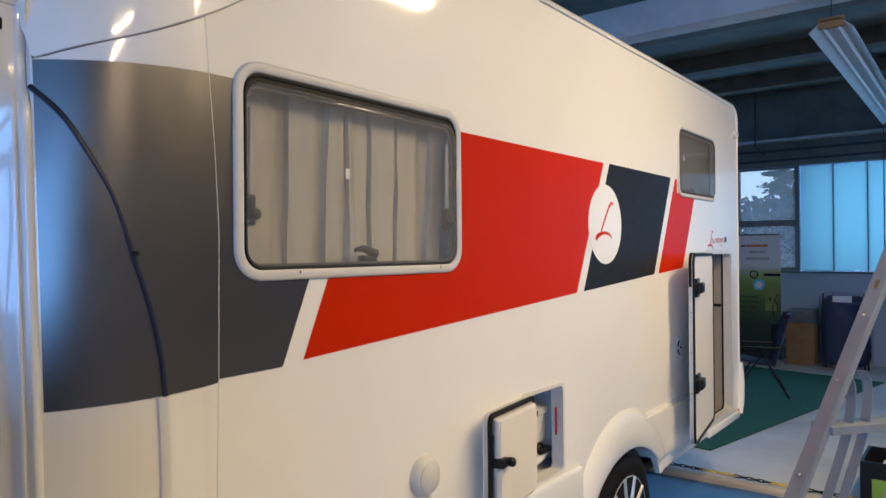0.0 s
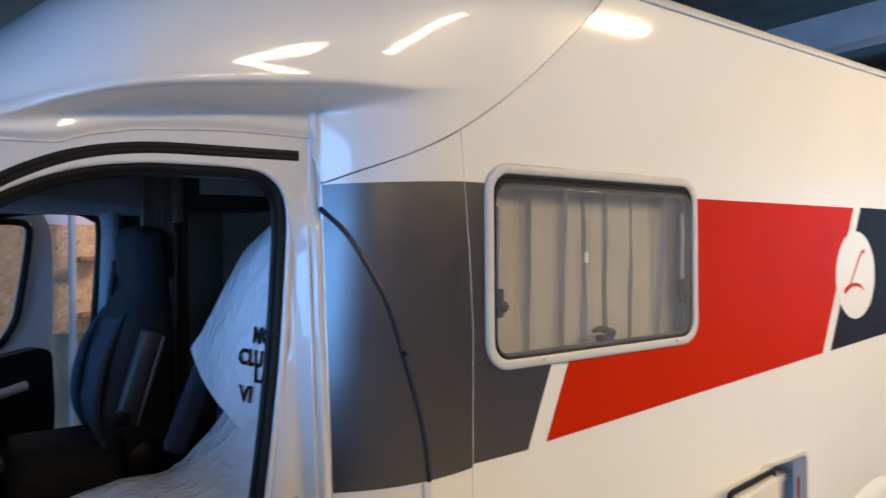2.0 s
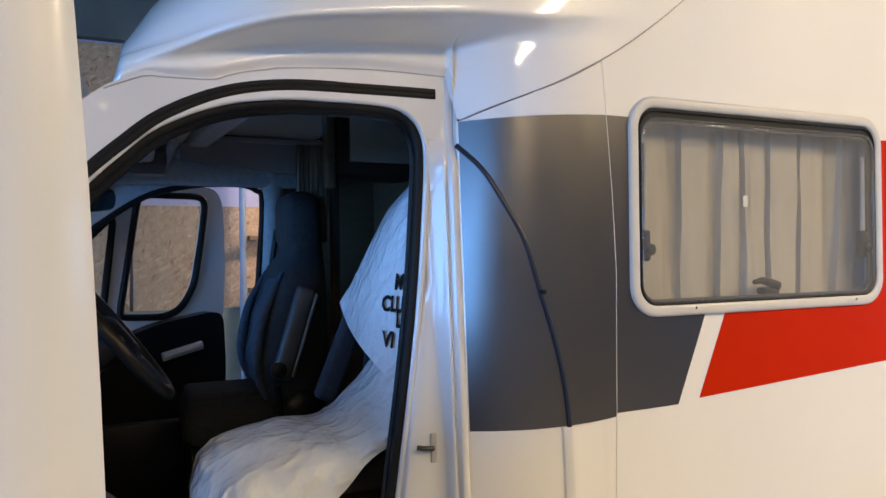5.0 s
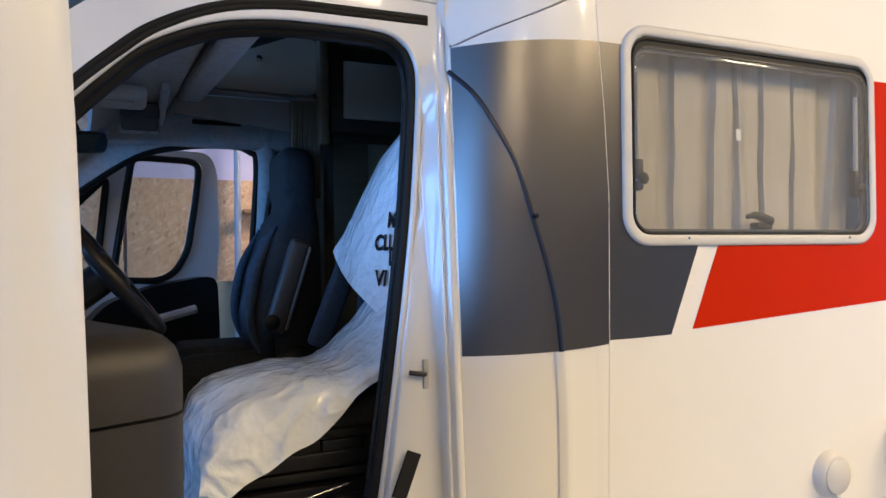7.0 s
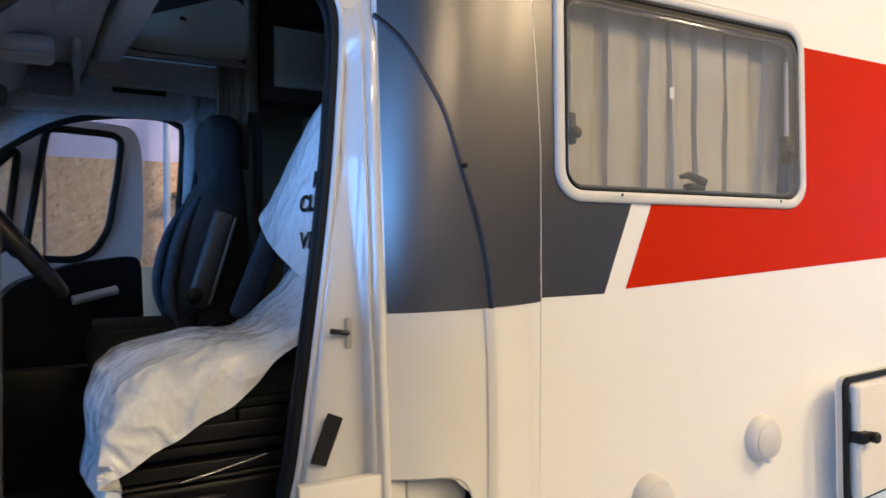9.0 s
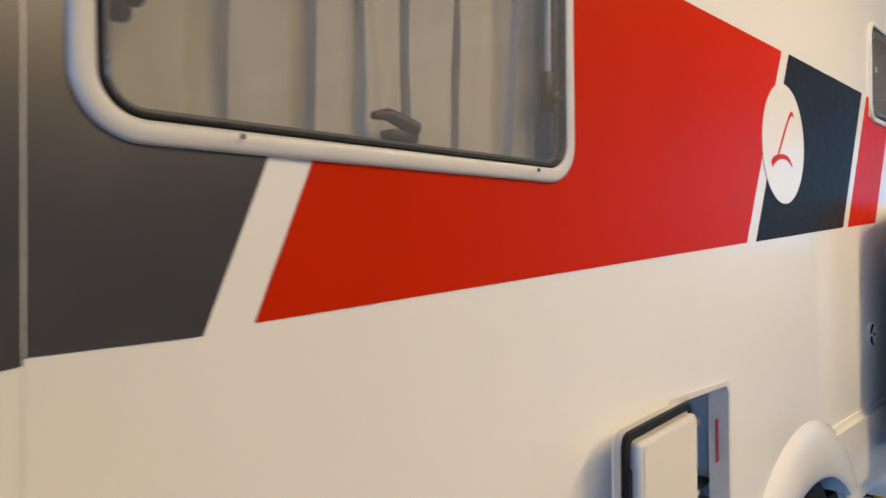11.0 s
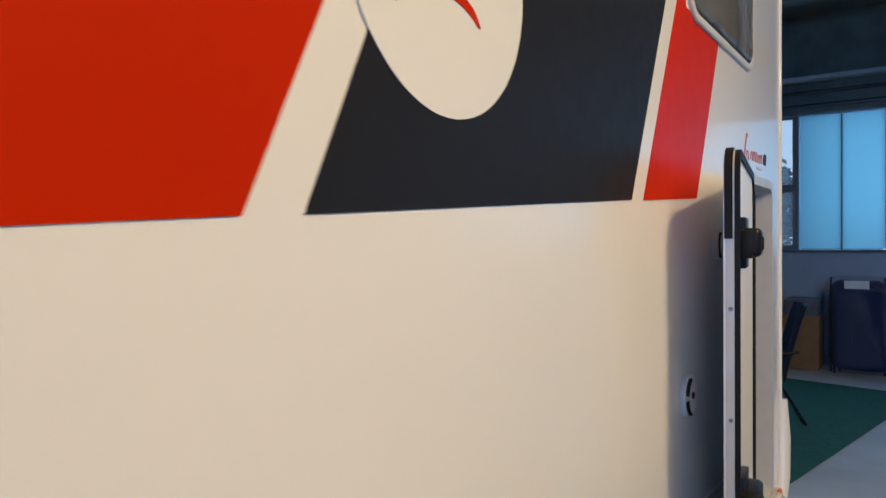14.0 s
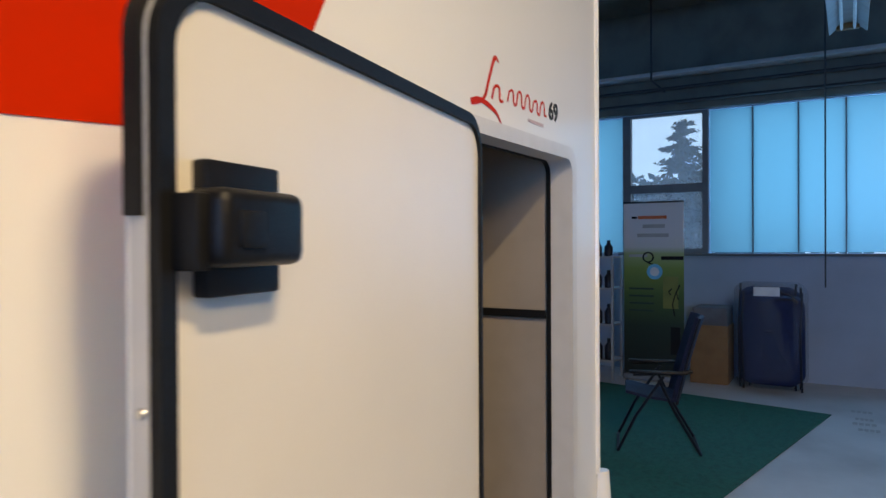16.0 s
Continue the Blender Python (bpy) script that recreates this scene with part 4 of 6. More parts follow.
def flap(name, parent, label, w, h, hinge, angle, r, thick, latch_z):
    """An open door: x from the hinge along the leaf, y through it (0 the inner side), then turned round the hinge."""
    m = pose(*hinge, 0, 0, angle)

    def tr(bm):
        bmesh.ops.transform(bm, matrix=m, verts=bm.verts)
        return bm

    d = part(name, tr(plate(rrect(-w + 0.012, 0.012, -0.008, h - 0.012, r * 0.8, 9), [], 0.0, 0.004)), M_CREAM, parent, label, 30)
    part("rim", tr(plate(rrect(-w, 0, 0, h, r, 9), [rrect(-w + 0.018, 0.018, -0.018, h - 0.018, r * 0.75, 9)], 0.005, thick)), M_RIM, d, "pale satin rim", 30)
    part("outer_skin", tr(plate(rrect(-w + 0.001, 0.001, -0.001, h - 0.001, r, 9), [], thick, thick + 0.004)), M_WALL, d, "", 30)
    part("seal", tr(plate(rrect(-w + 0.001, 0.001, -0.001, h - 0.001, r, 9), [rrect(-w + 0.018, 0.018, -0.008, h - 0.018, r * 0.8, 9)], -0.006, 0.0048)), M_RUB, d, "black rubber seal", 30)
    for z in latch_z:
        if h > 0.6:
            part("latch", tr(box((-0.7, -0.045, z - 0.03), (-0.592, 0.0, z + 0.031), 0.011, 3)), M_PLA, d, "black slam latch")
            part("latch_plate", tr(box((-0.684, -0.016, z - 0.054), (-0.591, 0.001, z + 0.054), 0.003)), M_PLA, d)
            part("latch_button", tr(box((-0.684, -0.049, z - 0.016), (-0.652, -0.04, z + 0.014), 0.004)), M_RUB, d)
            part("latch_tongue", tr(box((-0.712, -0.03, z - 0.032), (-0.696, -0.004, z + 0.026), 0.003)), M_RUB, d)
        else:
            part("latch", tr(box((-w + 0.012, -0.05, z - 0.017), (-w + 0.06, -0.004, z + 0.017), 0.006, 3)), M_PLA, d, "black slam latch")
            part("latch_knob", tr(lathe([(0.016, 0), (0.017, 0.02), (0.012, 0.026), (0, 0.026)], 14, pose(-w + 0.062, -0.045, z, 90))), M_PLA, d)
            part("latch_plate", tr(box((-w + 0.004, -0.012, z - 0.02), (-w + 0.02, 0.001, z + 0.1), 0.002)), M_PLA, d)
    return d, tr


hd, tr = flap("hatch_door", rv, "cream hatch door folded back on its hinge", 0.388, 0.378, (1.378, -0.034, 0.8), 6.5, 0.03, 0.02, [0.205])
part("inner_board", tr(box((-0.366, -0.03, 0.018), (-0.04, -0.004, 0.358), 0.01, 3)), M_FRAME, hd, "raised white inner shell")
part("cream_board", tr(plate(rrect(-0.356, 0.026, -0.046, 0.35, 0.012, 5), [], -0.0325, -0.03)), M_CREAM, hd, "cream board", None)

# garage locker
t = part("garage_opening", plate(rrect(*GA, 0.05), [rrect(GA[0] + 0.03, GA[1] + 0.03, GA[2] - 0.03, GA[3] - 0.03, 0.035)], -0.006, 0.06), M_FRAME, rv, "open rear garage with a white frame", 30)
for nm, a, b in (("back_board", (3.4, 0.75, 0.55), (4.42, 0.76, 1.9)), ("side_board", (4.243, 0.062, 0.57), (4.27, 0.75, 1.9)), ("side_board", (3.4, 0.06, 0.57), (3.42, 0.75, 1.9)), ("top_board", (3.4, 0.06, 1.9), (4.4, 0.75, 1.92)), ("floor_board", (3.4, 0.06, 0.55), (4.4, 0.75, 0.57))):
    part(nm, box(a, b), M_GAR, t, "grey-beige lining board", None)
part("lining_joint", box((3.42, 0.742, 1.33), (4.236, 0.749, 1.35)), M_RUB, t)
part("lining_joint", box((4.236, 0.064, 1.33), (4.2425, 0.742, 1.35)), M_RUB, t)
part("opening_seal", plate(rrect(GA[0] + 0.028, GA[1] + 0.028, GA[2] - 0.028, GA[3] - 0.028, 0.037), [rrect(GA[0] + 0.033, GA[1] + 0.033, GA[2] - 0.033, GA[3] - 0.033, 0.034)], 0.05, 0.061), M_RUB, t)
d, tr = flap("garage_door", rv, "cream garage door swung open against the wall", 0.724, 1.095, (3.672, -0.047, 0.632), 8.4, 0.06, 0.022, [0.896, 0.346])
ep = [(-0.728, 0.905), (-0.728, 1.035)] + [(-0.664 - 0.064 * math.sin(radians(q)), 1.035 + 0.064 * math.cos(radians(q))) for q in range(80, -1, -10)] + [(-0.25, 1.099)]
part("edge_trim", tr(sheet([[(x, 0.008, z) for x, z in ep], [(x, 0.024, z) for x, z in ep]], 0.004)), M_RUB, d, "black edge protector")
for z in (0.76, 0.53, 0.3):
    part("screw", tr(lathe([(0.005, 0), (0.004, 0.002), (0, 0.002)], 10, pose(-0.724, 0.012, z, 0, -90))), M_STEEL, d)
t = part("door_lock", lathe([(0.05, 0), (0.05, 0.012), (0.044, 0.016), (0, 0.016)], 24, pose(3.13, 0.0, 1.165, 90)), M_FRAME, rv, "round white lock cover with dark slots")
for s in (-1, 1):
    part("slot", tube([(3.13 - 0.038 * math.cos(a) - 0.004, -0.0165, 1.165 + s * 0.042 * abs(math.sin(a)) ) for a in np.linspace(0.15, 1.3, 7)], 0.005, 6), M_RUB, t)
part("keyhole", lathe([(0.008, 0), (0.008, 0.003), (0, 0.003)], 10, pose(3.135, -0.016, 1.165, 90)), M_RUB, t)
t = part("door_lock", lathe([(0.04, 0), (0.04, 0.012), (0.034, 0.016), (0, 0.016)], 24, pose(3.42, 0.0, 1.52, 90)), M_FRAME, rv, "round white lock cover with dark slots")
part("slot", tube([(3.42 - 0.03 * math.cos(a), -0.0165, 1.52 + 0.034 * math.sin(a)) for a in np.linspace(-1.2, 1.2, 9)], 0.004, 6), M_RUB, t)

for z in (1.528, 1.094):
    part("flush_disc", plate([(2.745 + 0.03 * math.cos(a * math.pi / 16), z + 0.03 * math.sin(a * math.pi / 16)) for a in range(32)], [], -0.0003, -0.0001), M_WALL, rv, "flush white disc", None)

# round filler caps
for x, z in ((0.725, 1.02), (0.3, 0.918)):
    c = part("filler_cap", lathe([(0.068, 0), (0.066, 0.012), (0.056, 0.026), (0.052, 0.028), (0, 0.028)], 36, pose(x, 0.0, z, 90)), M_FRAME, rv, "round white filler cap")
    part("lid", lathe([(0.049, 0), (0.049, 0.005), (0.045, 0.008), (0, 0.01)], 36, pose(x, -0.027, z - 0.003, 90)), M_FRAME, c)
    part("tab", box((x - 0.008, -0.033, z - 0.066), (x + 0.008, -0.018, z - 0.049), 0.003), M_FRAME, c)

# wheel arch skirt and wheel
CX, CZ = 2.33, 0.34
rows = []
for k in range(41):
    row = []
    for ra, rb, y in ((0.5, 0.395, 0.09), (0.5, 0.395, -0.02), (0.503, 0.4, -0.033), (0.512, 0.415, -0.039), (0.53, 0.47, -0.038), (0.555, 0.535, -0.032), (0.575, 0.566, -0.023), (0.588, 0.585, -0.011), (0.602, 0.6, 0.002)):
        a = radians(10) + (math.pi - math.asin((0.6 - CZ) / rb) - radians(10)) * k / 40
        row.append((CX - ra * math.cos(a), y, CZ + rb * math.sin(a)))
    rows.append(row)
part("wheel_arch", sheet(rows), M_GEL, rv, "flared white wheel arch")
for xa, xb, za, zb in ((0.0, 1.83, 0.45, 0.79),):
    part("skirt", box((xa, -0.028, za), (xb, 0.005, zb), 0.022, 4), M_GEL, rv, "moulded white side skirt")
bm = plate([(2.5, 0.868), (2.6, 0.815), (2.7, 0.745), (2.78, 0.66), (2.82, 0.6), (3.3, 0.58), (3.66, 0.58), (3.66, 0.868)], [], -0.028, 0.004)
bmesh.ops.bevel(bm, geom=[e for e in bm.edges if all(v.co.y < -0.02 and v.co.z > 0.86 for v in e.verts)], offset=0.02, segments=4, affect="EDGES")
part("skirt", bm, M_GEL, rv, "moulded white side skirt", 30)
part("skirt", box((3.67, -0.02, 0.5), (4.4, 0.005, 0.555), 0.012, 3), M_GEL, rv, "moulded white side skirt")
part("arch_liner", lathe([(0.405, 0.0), (0.405, 0.35), (0.0, 0.36)], 32, pose(CX, 0.031, CZ, -90)), M_PLA, rv, "", None)
WY = -0.015
wh = part("wheel", lathe([(0.245, 0.0), (0.26, -0.004), (0.262, 0.01), (0.3, 0.0), (0.335, 0.014), (0.35, 0.05), (0.35, 0.17), (0.33, 0.2), (0.2, 0.2)], 48, pose(CX, WY, 0.352, -90)), M_TYRE, rv, "black tyre on a dark alloy rim")
part("rim", lathe([(0.245, 0.012), (0.235, 0.02), (0.225, 0.1), (0.0, 0.11)], 40, pose(CX, WY, 0.352, -90)), M_DARK, wh)
part("rim_edge", lathe([(0.252, 0.002), (0.243, -0.003), (0.236, 0.015)], 40, pose(CX, WY, 0.352, -90)), M_ALLOY, wh)
for k in range(12):
    a = 2 * math.pi * k / 12
    part("spoke", tube([(CX + 0.03 * math.cos(a), WY + 0.004, 0.352 + 0.03 * math.sin(a)), (CX + 0.244 * math.cos(a + 0.15), WY - 0.002, 0.352 + 0.244 * math.sin(a + 0.15))], [0.016, 0.01], 8), M_ALLOY, wh, "bright spoke")
part("hub_cap", lathe([(0.04, 0.02), (0.034, 0.008), (0, 0.005)], 20, pose(CX, WY, 0.352, -90)), M_DARK, wh)

# ---------------- the cab ----------------
OPEN = [(-0.615, 0.75), (-0.605, 0.99), (-0.585, 1.1), (-0.548, 1.36), (-0.522, 1.55), (-0.499, 1.75), (-0.484, 1.95), (-0.478, 2.08), (-0.488, 2.14), (-0.52, 2.178), (-0.58, 2.191), (-0.7, 2.192), (-0.815, 2.188), (-0.94, 2.166), (-1.06, 2.114), (-1.137, 2.05), (-1.24, 1.945), (-1.36, 1.81), (-1.46, 1.67), (-1.52, 1.53), (-1.54, 1.3), (-1.54, 0.75)]
opn = spline(OPEN, 4)
out = [(-0.42, 2.3), (-0.8, 2.297), (-0.93, 2.275), (-0.98, 2.25), (-1.09, 2.238), (-1.17, 2.2), (-1.26, 2.13), (-1.36, 2.05), (-1.46, 1.96), (-1.58, 1.84), (-1.66, 1.7), (-1.7, 1.5), (-1.72, 0.75)]
lip = []
for a, p, b in zip(opn[:1] + opn[:-1], opn, opn[1:] + opn[-1:]):
    d = Vector((b[0] - a[0], b[1] - a[1])).normalized()
    lip.append((p[0] + 0.017 * d.y, p[1] - 0.017 * d.x))
poly = [(-0.459, 2.125), (-0.403, 2.13), (-0.403, 2.3)] + out + [p for p in reversed(lip) if p[0] < -0.461 and (p[1] > 2.125 or p[0] < -0.9)]
part("cab_side", plate(poly, [], 0.175, 0.23), M_CAB, rv, "white cab door surround", None)
part("door_lip", tube([(x, 0.183, z) for x, z in lip], 0.0085, 10), M_CAB, rv, "rolled white edge of the door opening")


# pillar with its folded ridges
rows = []
for k in range(48):
    z = 0.75 + 1.54 * (1 - (1 - k / 47) ** 1.6)
    xs_ = interp(z, [p[1] for p in OPEN[:10]] + [2.19, 2.3], [p[0] for p in OPEN[:10]] + [-0.56, -0.57]) + 0.022
    y0 = panel_y(-0.395, min(2.17, max(1.0, z))) + 0.022 * smooth(2.06, 2.13, z)
    wide = -0.395 - xs_
    blue = 0.036 + 0.026 * smooth(1.3, 1.9, z)
    prof = [(0.0, 0.0), (0.003, -0.003), (0.016, -0.002), (0.0185, 0.001), (0.021, 0.014), (0.0235, 0.017), (0.027, 0.014), (0.031, 0.012), (0.034, 0.014), (0.036, 0.019)]
    flat = 1 - 0.8 * smooth(1.98, 2.12, z)
    prof += [(blue, 0.046), (blue + 0.004, 0.05), (blue + 0.01, 0.052), (0.5 * (blue + wide), 0.056), (wide - 0.004, 0.06), (wide, 0.066), (wide + 0.004, 0.085)]
    rows.append([(-0.395 - w, y0 + (d * flat if d > 0 else d), z) for w, d in prof] + [(xs_ + 0.012, 0.27, z)])
part("door_pillar", sheet(rows), M_CAB, rv, "white folded door pillar", 55)
part("panel_return", sheet([[(-0.3946, panel_y(-0.395, min(2.17, z)) + 0.0005, z), (-0.394, panel_y(-0.395, min(2.17, z)) + 0.07, z)] for z in np.linspace(1.06, 2.29, 24)], 0.003), M_GEL, rv, "white edge of the transition panel")
part("door_seal", tube([(x + 0.3 * (a - x), 0.2, z + 0.3 * (b - z)) for (x, z), (a, b) in zip(opn, lip)], 0.0135, 10), M_RUB, rv, "black door rubber")
part("door_seal", tube([(x + 0.006, 0.235, z) for x, z in opn], 0.015, 8), M_PLA, rv)
gut = spline([(-0.44, 2.238), (-0.62, 2.236), (-0.8, 2.231), (-0.94, 2.204), (-1.06, 2.148), (-1.14, 2.084), (-1.22, 2.008), (-1.34, 1.88), (-1.46, 1.74)], 5)
for off in (-0.0052, 0.0052):
    part("gutter_seal", tube([(x - 0.5 * off * smooth(-0.85, -1.1, x), 0.1795, z + off) for x, z in gut], 0.0092, 10), M_RUB, rv, "black gutter rubber")
part("striker", tube([(-0.463, 0.158, 1.379), (-0.47, 0.142, 1.38), (-0.495, 0.138, 1.384), (-0.51, 0.145, 1.386)], 0.006, 8), M_DARKMETAL, rv, "steel door striker")
part("striker_plate", box((-0.472, 0.148, 1.343), (-0.456, 0.158, 1.414), 0.004), M_GREYP, rv)
b = box((-0.02, -0.003, -0.055), (0.02, 0.003, 0.055), 0.001, 1)
bmesh.ops.transform(b, matrix=pose(-0.524, 0.132, 1.15, 0, 24, 12), verts=b.verts)
part("type_label", b, M_DARK, rv, "black type label")

# open driver's door, seen on its rear edge
HX, HY = -1.54, 0.2
dv = Vector((HX + 1.126, HY + 0.837, 0)).normalized()
dn = Vector((dv.y, -dv.x, 0))


def dpt(s, n, z):
    """s: from the rear edge towards the hinge; n: towards the cab side of the leaf."""
    p = Vector((-1.126, -0.837, 0)) + dv * s + dn * n
    return (p.x, p.y, z)


dth = lambda z: interp(z, [0.75, 1.45, 1.68, 1.96, 2.19, 2.4], [0.13, 0.115, 0.1, 0.077, 0.052, 0.045])
dxo = lambda z: interp(z, [0.75, 1.45, 1.68, 1.9, 2.19, 2.4], [0.012, 0.006, 0.0, -0.01, -0.03, -0.045])
door = None
rows = []
for z in (0.75, 1.0, 1.2, 1.4, 1.5, 1.6, 1.75, 1.9, 2.05, 2.15, 2.25, 2.33):
    th, xo = dth(z), dxo(z)
    rows.append([dpt(0.09, xo - 0.01, z), dpt(0.03, xo, z), dpt(0.008, xo - 0.004, z), dpt(0.0, xo - 0.014, z), dpt(-0.004, xo - th * 0.5, z), dpt(0.0, xo - th + 0.008, z), dpt(0.006, xo - th, z), dpt(0.1 if z < 1.55 else 0.035, xo - th - 0.01 * (z < 1.55), z)])
door = part("cab_door", sheet(rows), M_CAB, rv, "white driver door standing open")
bm = bmesh.new()
rows = []
for z in (0.75, 1.0, 1.2, 1.4, 1.5):
    th, xo = dth(z), dxo(z)
    rows.append([dpt(s, xo - th - 0.01 - 0.02 * math.sin(s * 3.1), z) for s in (0.1, 0.3, 0.5, 0.7, 0.9)])
part("outer_skin", sheet(rows), M_CAB, door)
rows = [[dpt(s, dxo(z) - dth(z) - 0.012, z) for s in (0.037, 0.17)] for z in (1.52, 1.75, 2.0, 2.3)]
part("window_post", sheet(rows, 0.01), M_CAB, door, "white window post")
rows = [[dpt(s, -0.06 + 0.03 * (z - 1.5), z) for s in (0.15, 0.4, 0.75 - (z - 1.5) * 0.6)] for z in (1.48, 1.7, 1.9, 2.1)]
g = part("pane", sheet(rows), M_CGLASS, door)
g.visible_shadow = False
part("window_frame", tube([dpt(s, dxo(z) - 0.03, z) for s, z in ((0.04, 2.3), (0.1, 2.33), (0.35, 2.28), (0.6, 2.1), (0.8, 1.85), (0.98, 1.55))], 0.028, 8), M_CAB, door)
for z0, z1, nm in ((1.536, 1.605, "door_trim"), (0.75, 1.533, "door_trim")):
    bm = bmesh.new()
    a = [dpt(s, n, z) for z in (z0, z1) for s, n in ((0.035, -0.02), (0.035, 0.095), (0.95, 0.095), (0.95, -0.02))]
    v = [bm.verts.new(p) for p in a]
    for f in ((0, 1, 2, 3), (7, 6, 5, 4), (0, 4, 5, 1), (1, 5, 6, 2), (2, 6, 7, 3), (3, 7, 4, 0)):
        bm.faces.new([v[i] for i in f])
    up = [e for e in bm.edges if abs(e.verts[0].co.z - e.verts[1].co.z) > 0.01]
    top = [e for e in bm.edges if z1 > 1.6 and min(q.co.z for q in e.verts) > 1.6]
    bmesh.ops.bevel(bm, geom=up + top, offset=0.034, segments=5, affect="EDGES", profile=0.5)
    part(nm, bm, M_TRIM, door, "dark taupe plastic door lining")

# cab shell
part("overcab_ceiling", box((-0.8, 0.25, 2.62), (0.02, 2.05, 2.64)), M_BROWN, rv, "dark overcab ceiling board")


def across(bm):
    """Leans a bar that lies across the cab a little forward and up towards the far side."""
    for v in bm.verts:
        v.co.x -= 0.085 * (v.co.y - 0.6) / 1.3
        v.co.z += 0.04 * (v.co.y - 0.6) / 1.3
    return bm


part("roof_beam", across(box((-0.885, 0.28, 2.25), (-0.79, 1.97, 2.36), 0.022, 4)), M_GTRIM, rv, "grey padded cross beam of the cab roof")
part("beam_groove", across(box((-0.9, 0.28, 2.262), (-0.886, 1.96, 2.3), 0.003)), M_PLA, rv, "dark groove along the beam")
part("overhead_console", sheet([[(x - 0.085 * (y - 0.6) / 1.3, y, z + 0.03 * (y - 0.6) / 1.3 + 0.012 * math.sin(y * 3)) for y in np.linspace(0.28, 1.98, 15)] for x, z in ((-0.9, 2.29), (-0.95, 2.284), (-1.02, 2.268), (-1.1, 2.24), (-1.16, 2.205), (-1.2, 2.15))], 0.012), M_GTRIM, rv, "grey overhead console")
part("console_pocket", box((-1.15, 1.5, 2.2), (-1.01, 1.8, 2.262), 0.012, 3), mat("dark_grey_pocket", (0.07, 0.075, 0.085), 0.8), rv, "dark storage pocket")
part("pocket_lip", box((-1.16, 1.79, 2.19), (-1.0, 1.82, 2.235), 0.01, 3), M_GTRIM, rv)
part("console_rib", box((-1.012, 1.2, 2.235), (-0.985, 1.86, 2.275), 0.01, 3), M_GTRIM, rv)
part("console_rib", box((-1.06, 0.62, 2.235), (-1.03, 0.86, 2.262), 0.008, 2), M_GTRIM, rv)
t = part("cab_lamp", box((-1.23, 1.02, 2.175), (-1.06, 1.24, 2.222), 0.022, 4), mat("pale_grey_plastic_lamp", (0.36, 0.38, 0.41), 0.5), rv, "pale grey interior lamp housing")
part("lamp_lens", box((-1.2, 1.07, 2.168), (-1.1, 1.19, 2.177), 0.004), M_GREYP, t)
part("side_cap", box((-1.24, 1.96, 2.17), (-0.3, 2.02, 2.5), 0.02, 3), M_GTRIM, rv, "grey cab roof lining")
part("grip_recess", box((-0.86, 1.952, 2.272), (-0.642, 1.962, 2.294), 0.004), M_PLA, rv, "dark grip recess")
part("partition", box((0.02, 0.5, 0.55), (0.04, YB, 2.8)), M_OLIVE, rv, "dark brown inner partition")
part("inner_lining", box((-0.46, 2.1, 0.6), (0.02, 2.12, 2.6)), mat("olive_brown_lining", (0.11, 0.08, 0.045), 0.7, var=0.06, scale=6, stretch=(1, 1, 6)), rv, "olive brown wall lining")
part("upper_lining", plate([(-0.96, 2.225), (-0.74, 2.205), (-0.51, 2.18), (-0.38, 2.17), (-0.38, 2.302), (-0.96, 2.306)], [], 1.5, 1.515), M_PLASTER, rv, "grey-beige lining panel", None)
part("overhead_board", box((-0.9, 1.48, 2.31), (-0.3, 1.498, 2.62)), M_BROWN, rv)
flap_out = [(-0.85, 2.328), (-0.43, 2.322), (-0.408, 2.345), (-0.408, 2.545), (-0.43, 2.566), (-0.5, 2.566), (-0.76, 2.46), (-0.85, 2.38)]
bm = plate(flap_out, [], 1.45, 1.468)
bmesh.ops.bevel(bm, geom=[e for e in bm.edges if all(v.co.y < 1.455 for v in e.verts) and len(e.link_faces) == 2 and e.calc_face_angle(0) > 0.5], offset=0.006, segments=2, affect="EDGES")
t = part("overhead_flap", bm, M_FLAP, rv, "cream overhead locker flap with cut corners", 30)
part("flap_lock", lathe([(0.013, 0), (0.013, 0.008), (0.008, 0.01), (0, 0.01)], 14, pose(-0.641, 1.449, 2.458, 90)), M_STEEL, t, "round steel lock")
part("flap_rail", box((-0.86, 1.43, 2.3), (-0.38, 1.465, 2.316), 0.004), M_PLASTER, rv, "pale locker rail")
for x in (-0.83, -0.44):
    part("flap_hinge", box((x, 1.436, 2.315), (x + 0.03, 1.452, 2.326), 0.003), M_STEEL, rv)
part("side_post", box((-0.408, 1.39, 2.12), (-0.37, 1.47, 2.62), 0.006), M_OLIVE, rv, "grey-beige upright post")
t = part("wall_cupboard", box((-0.355, 1.425, 2.18), (0.02, 1.7, 2.54), 0.004), M_BROWN, rv, "dark brown wall cupboard")
part("cupboard_front", box((-0.302, 1.405, 2.235), (0.0, 1.4245, 2.475), 0.006), M_FLAP, t, "cream cupboard front")
part("side_board", box((-0.37, 1.43, 1.3), (-0.345, 1.5, 2.18)), M_BROWN, rv)
rows = [[(-0.52 + 0.12 * i / 80 + 0.02 * (2.29 - z) * (i - 40) / 80, 1.44 + 0.008 * math.sin(i * 0.72 + 1.3 * math.sin(i * 0.21)) * (0.6 + 0.4 * math.sin(i * 0.37 + 3 * z)) + 0.004 * math.sin(i * 1.7 + 4 * z), z) for i in range(81)] for z in (1.9, 2.02, 2.15, 2.24, 2.298)]
single("cab_curtain", sheet(rows), mat("olive_beige_curtain", (0.2, 0.17, 0.12), 0.9, bump=0.2, bscale=500), "gathered beige cab curtain", "curtain", smooth=60)
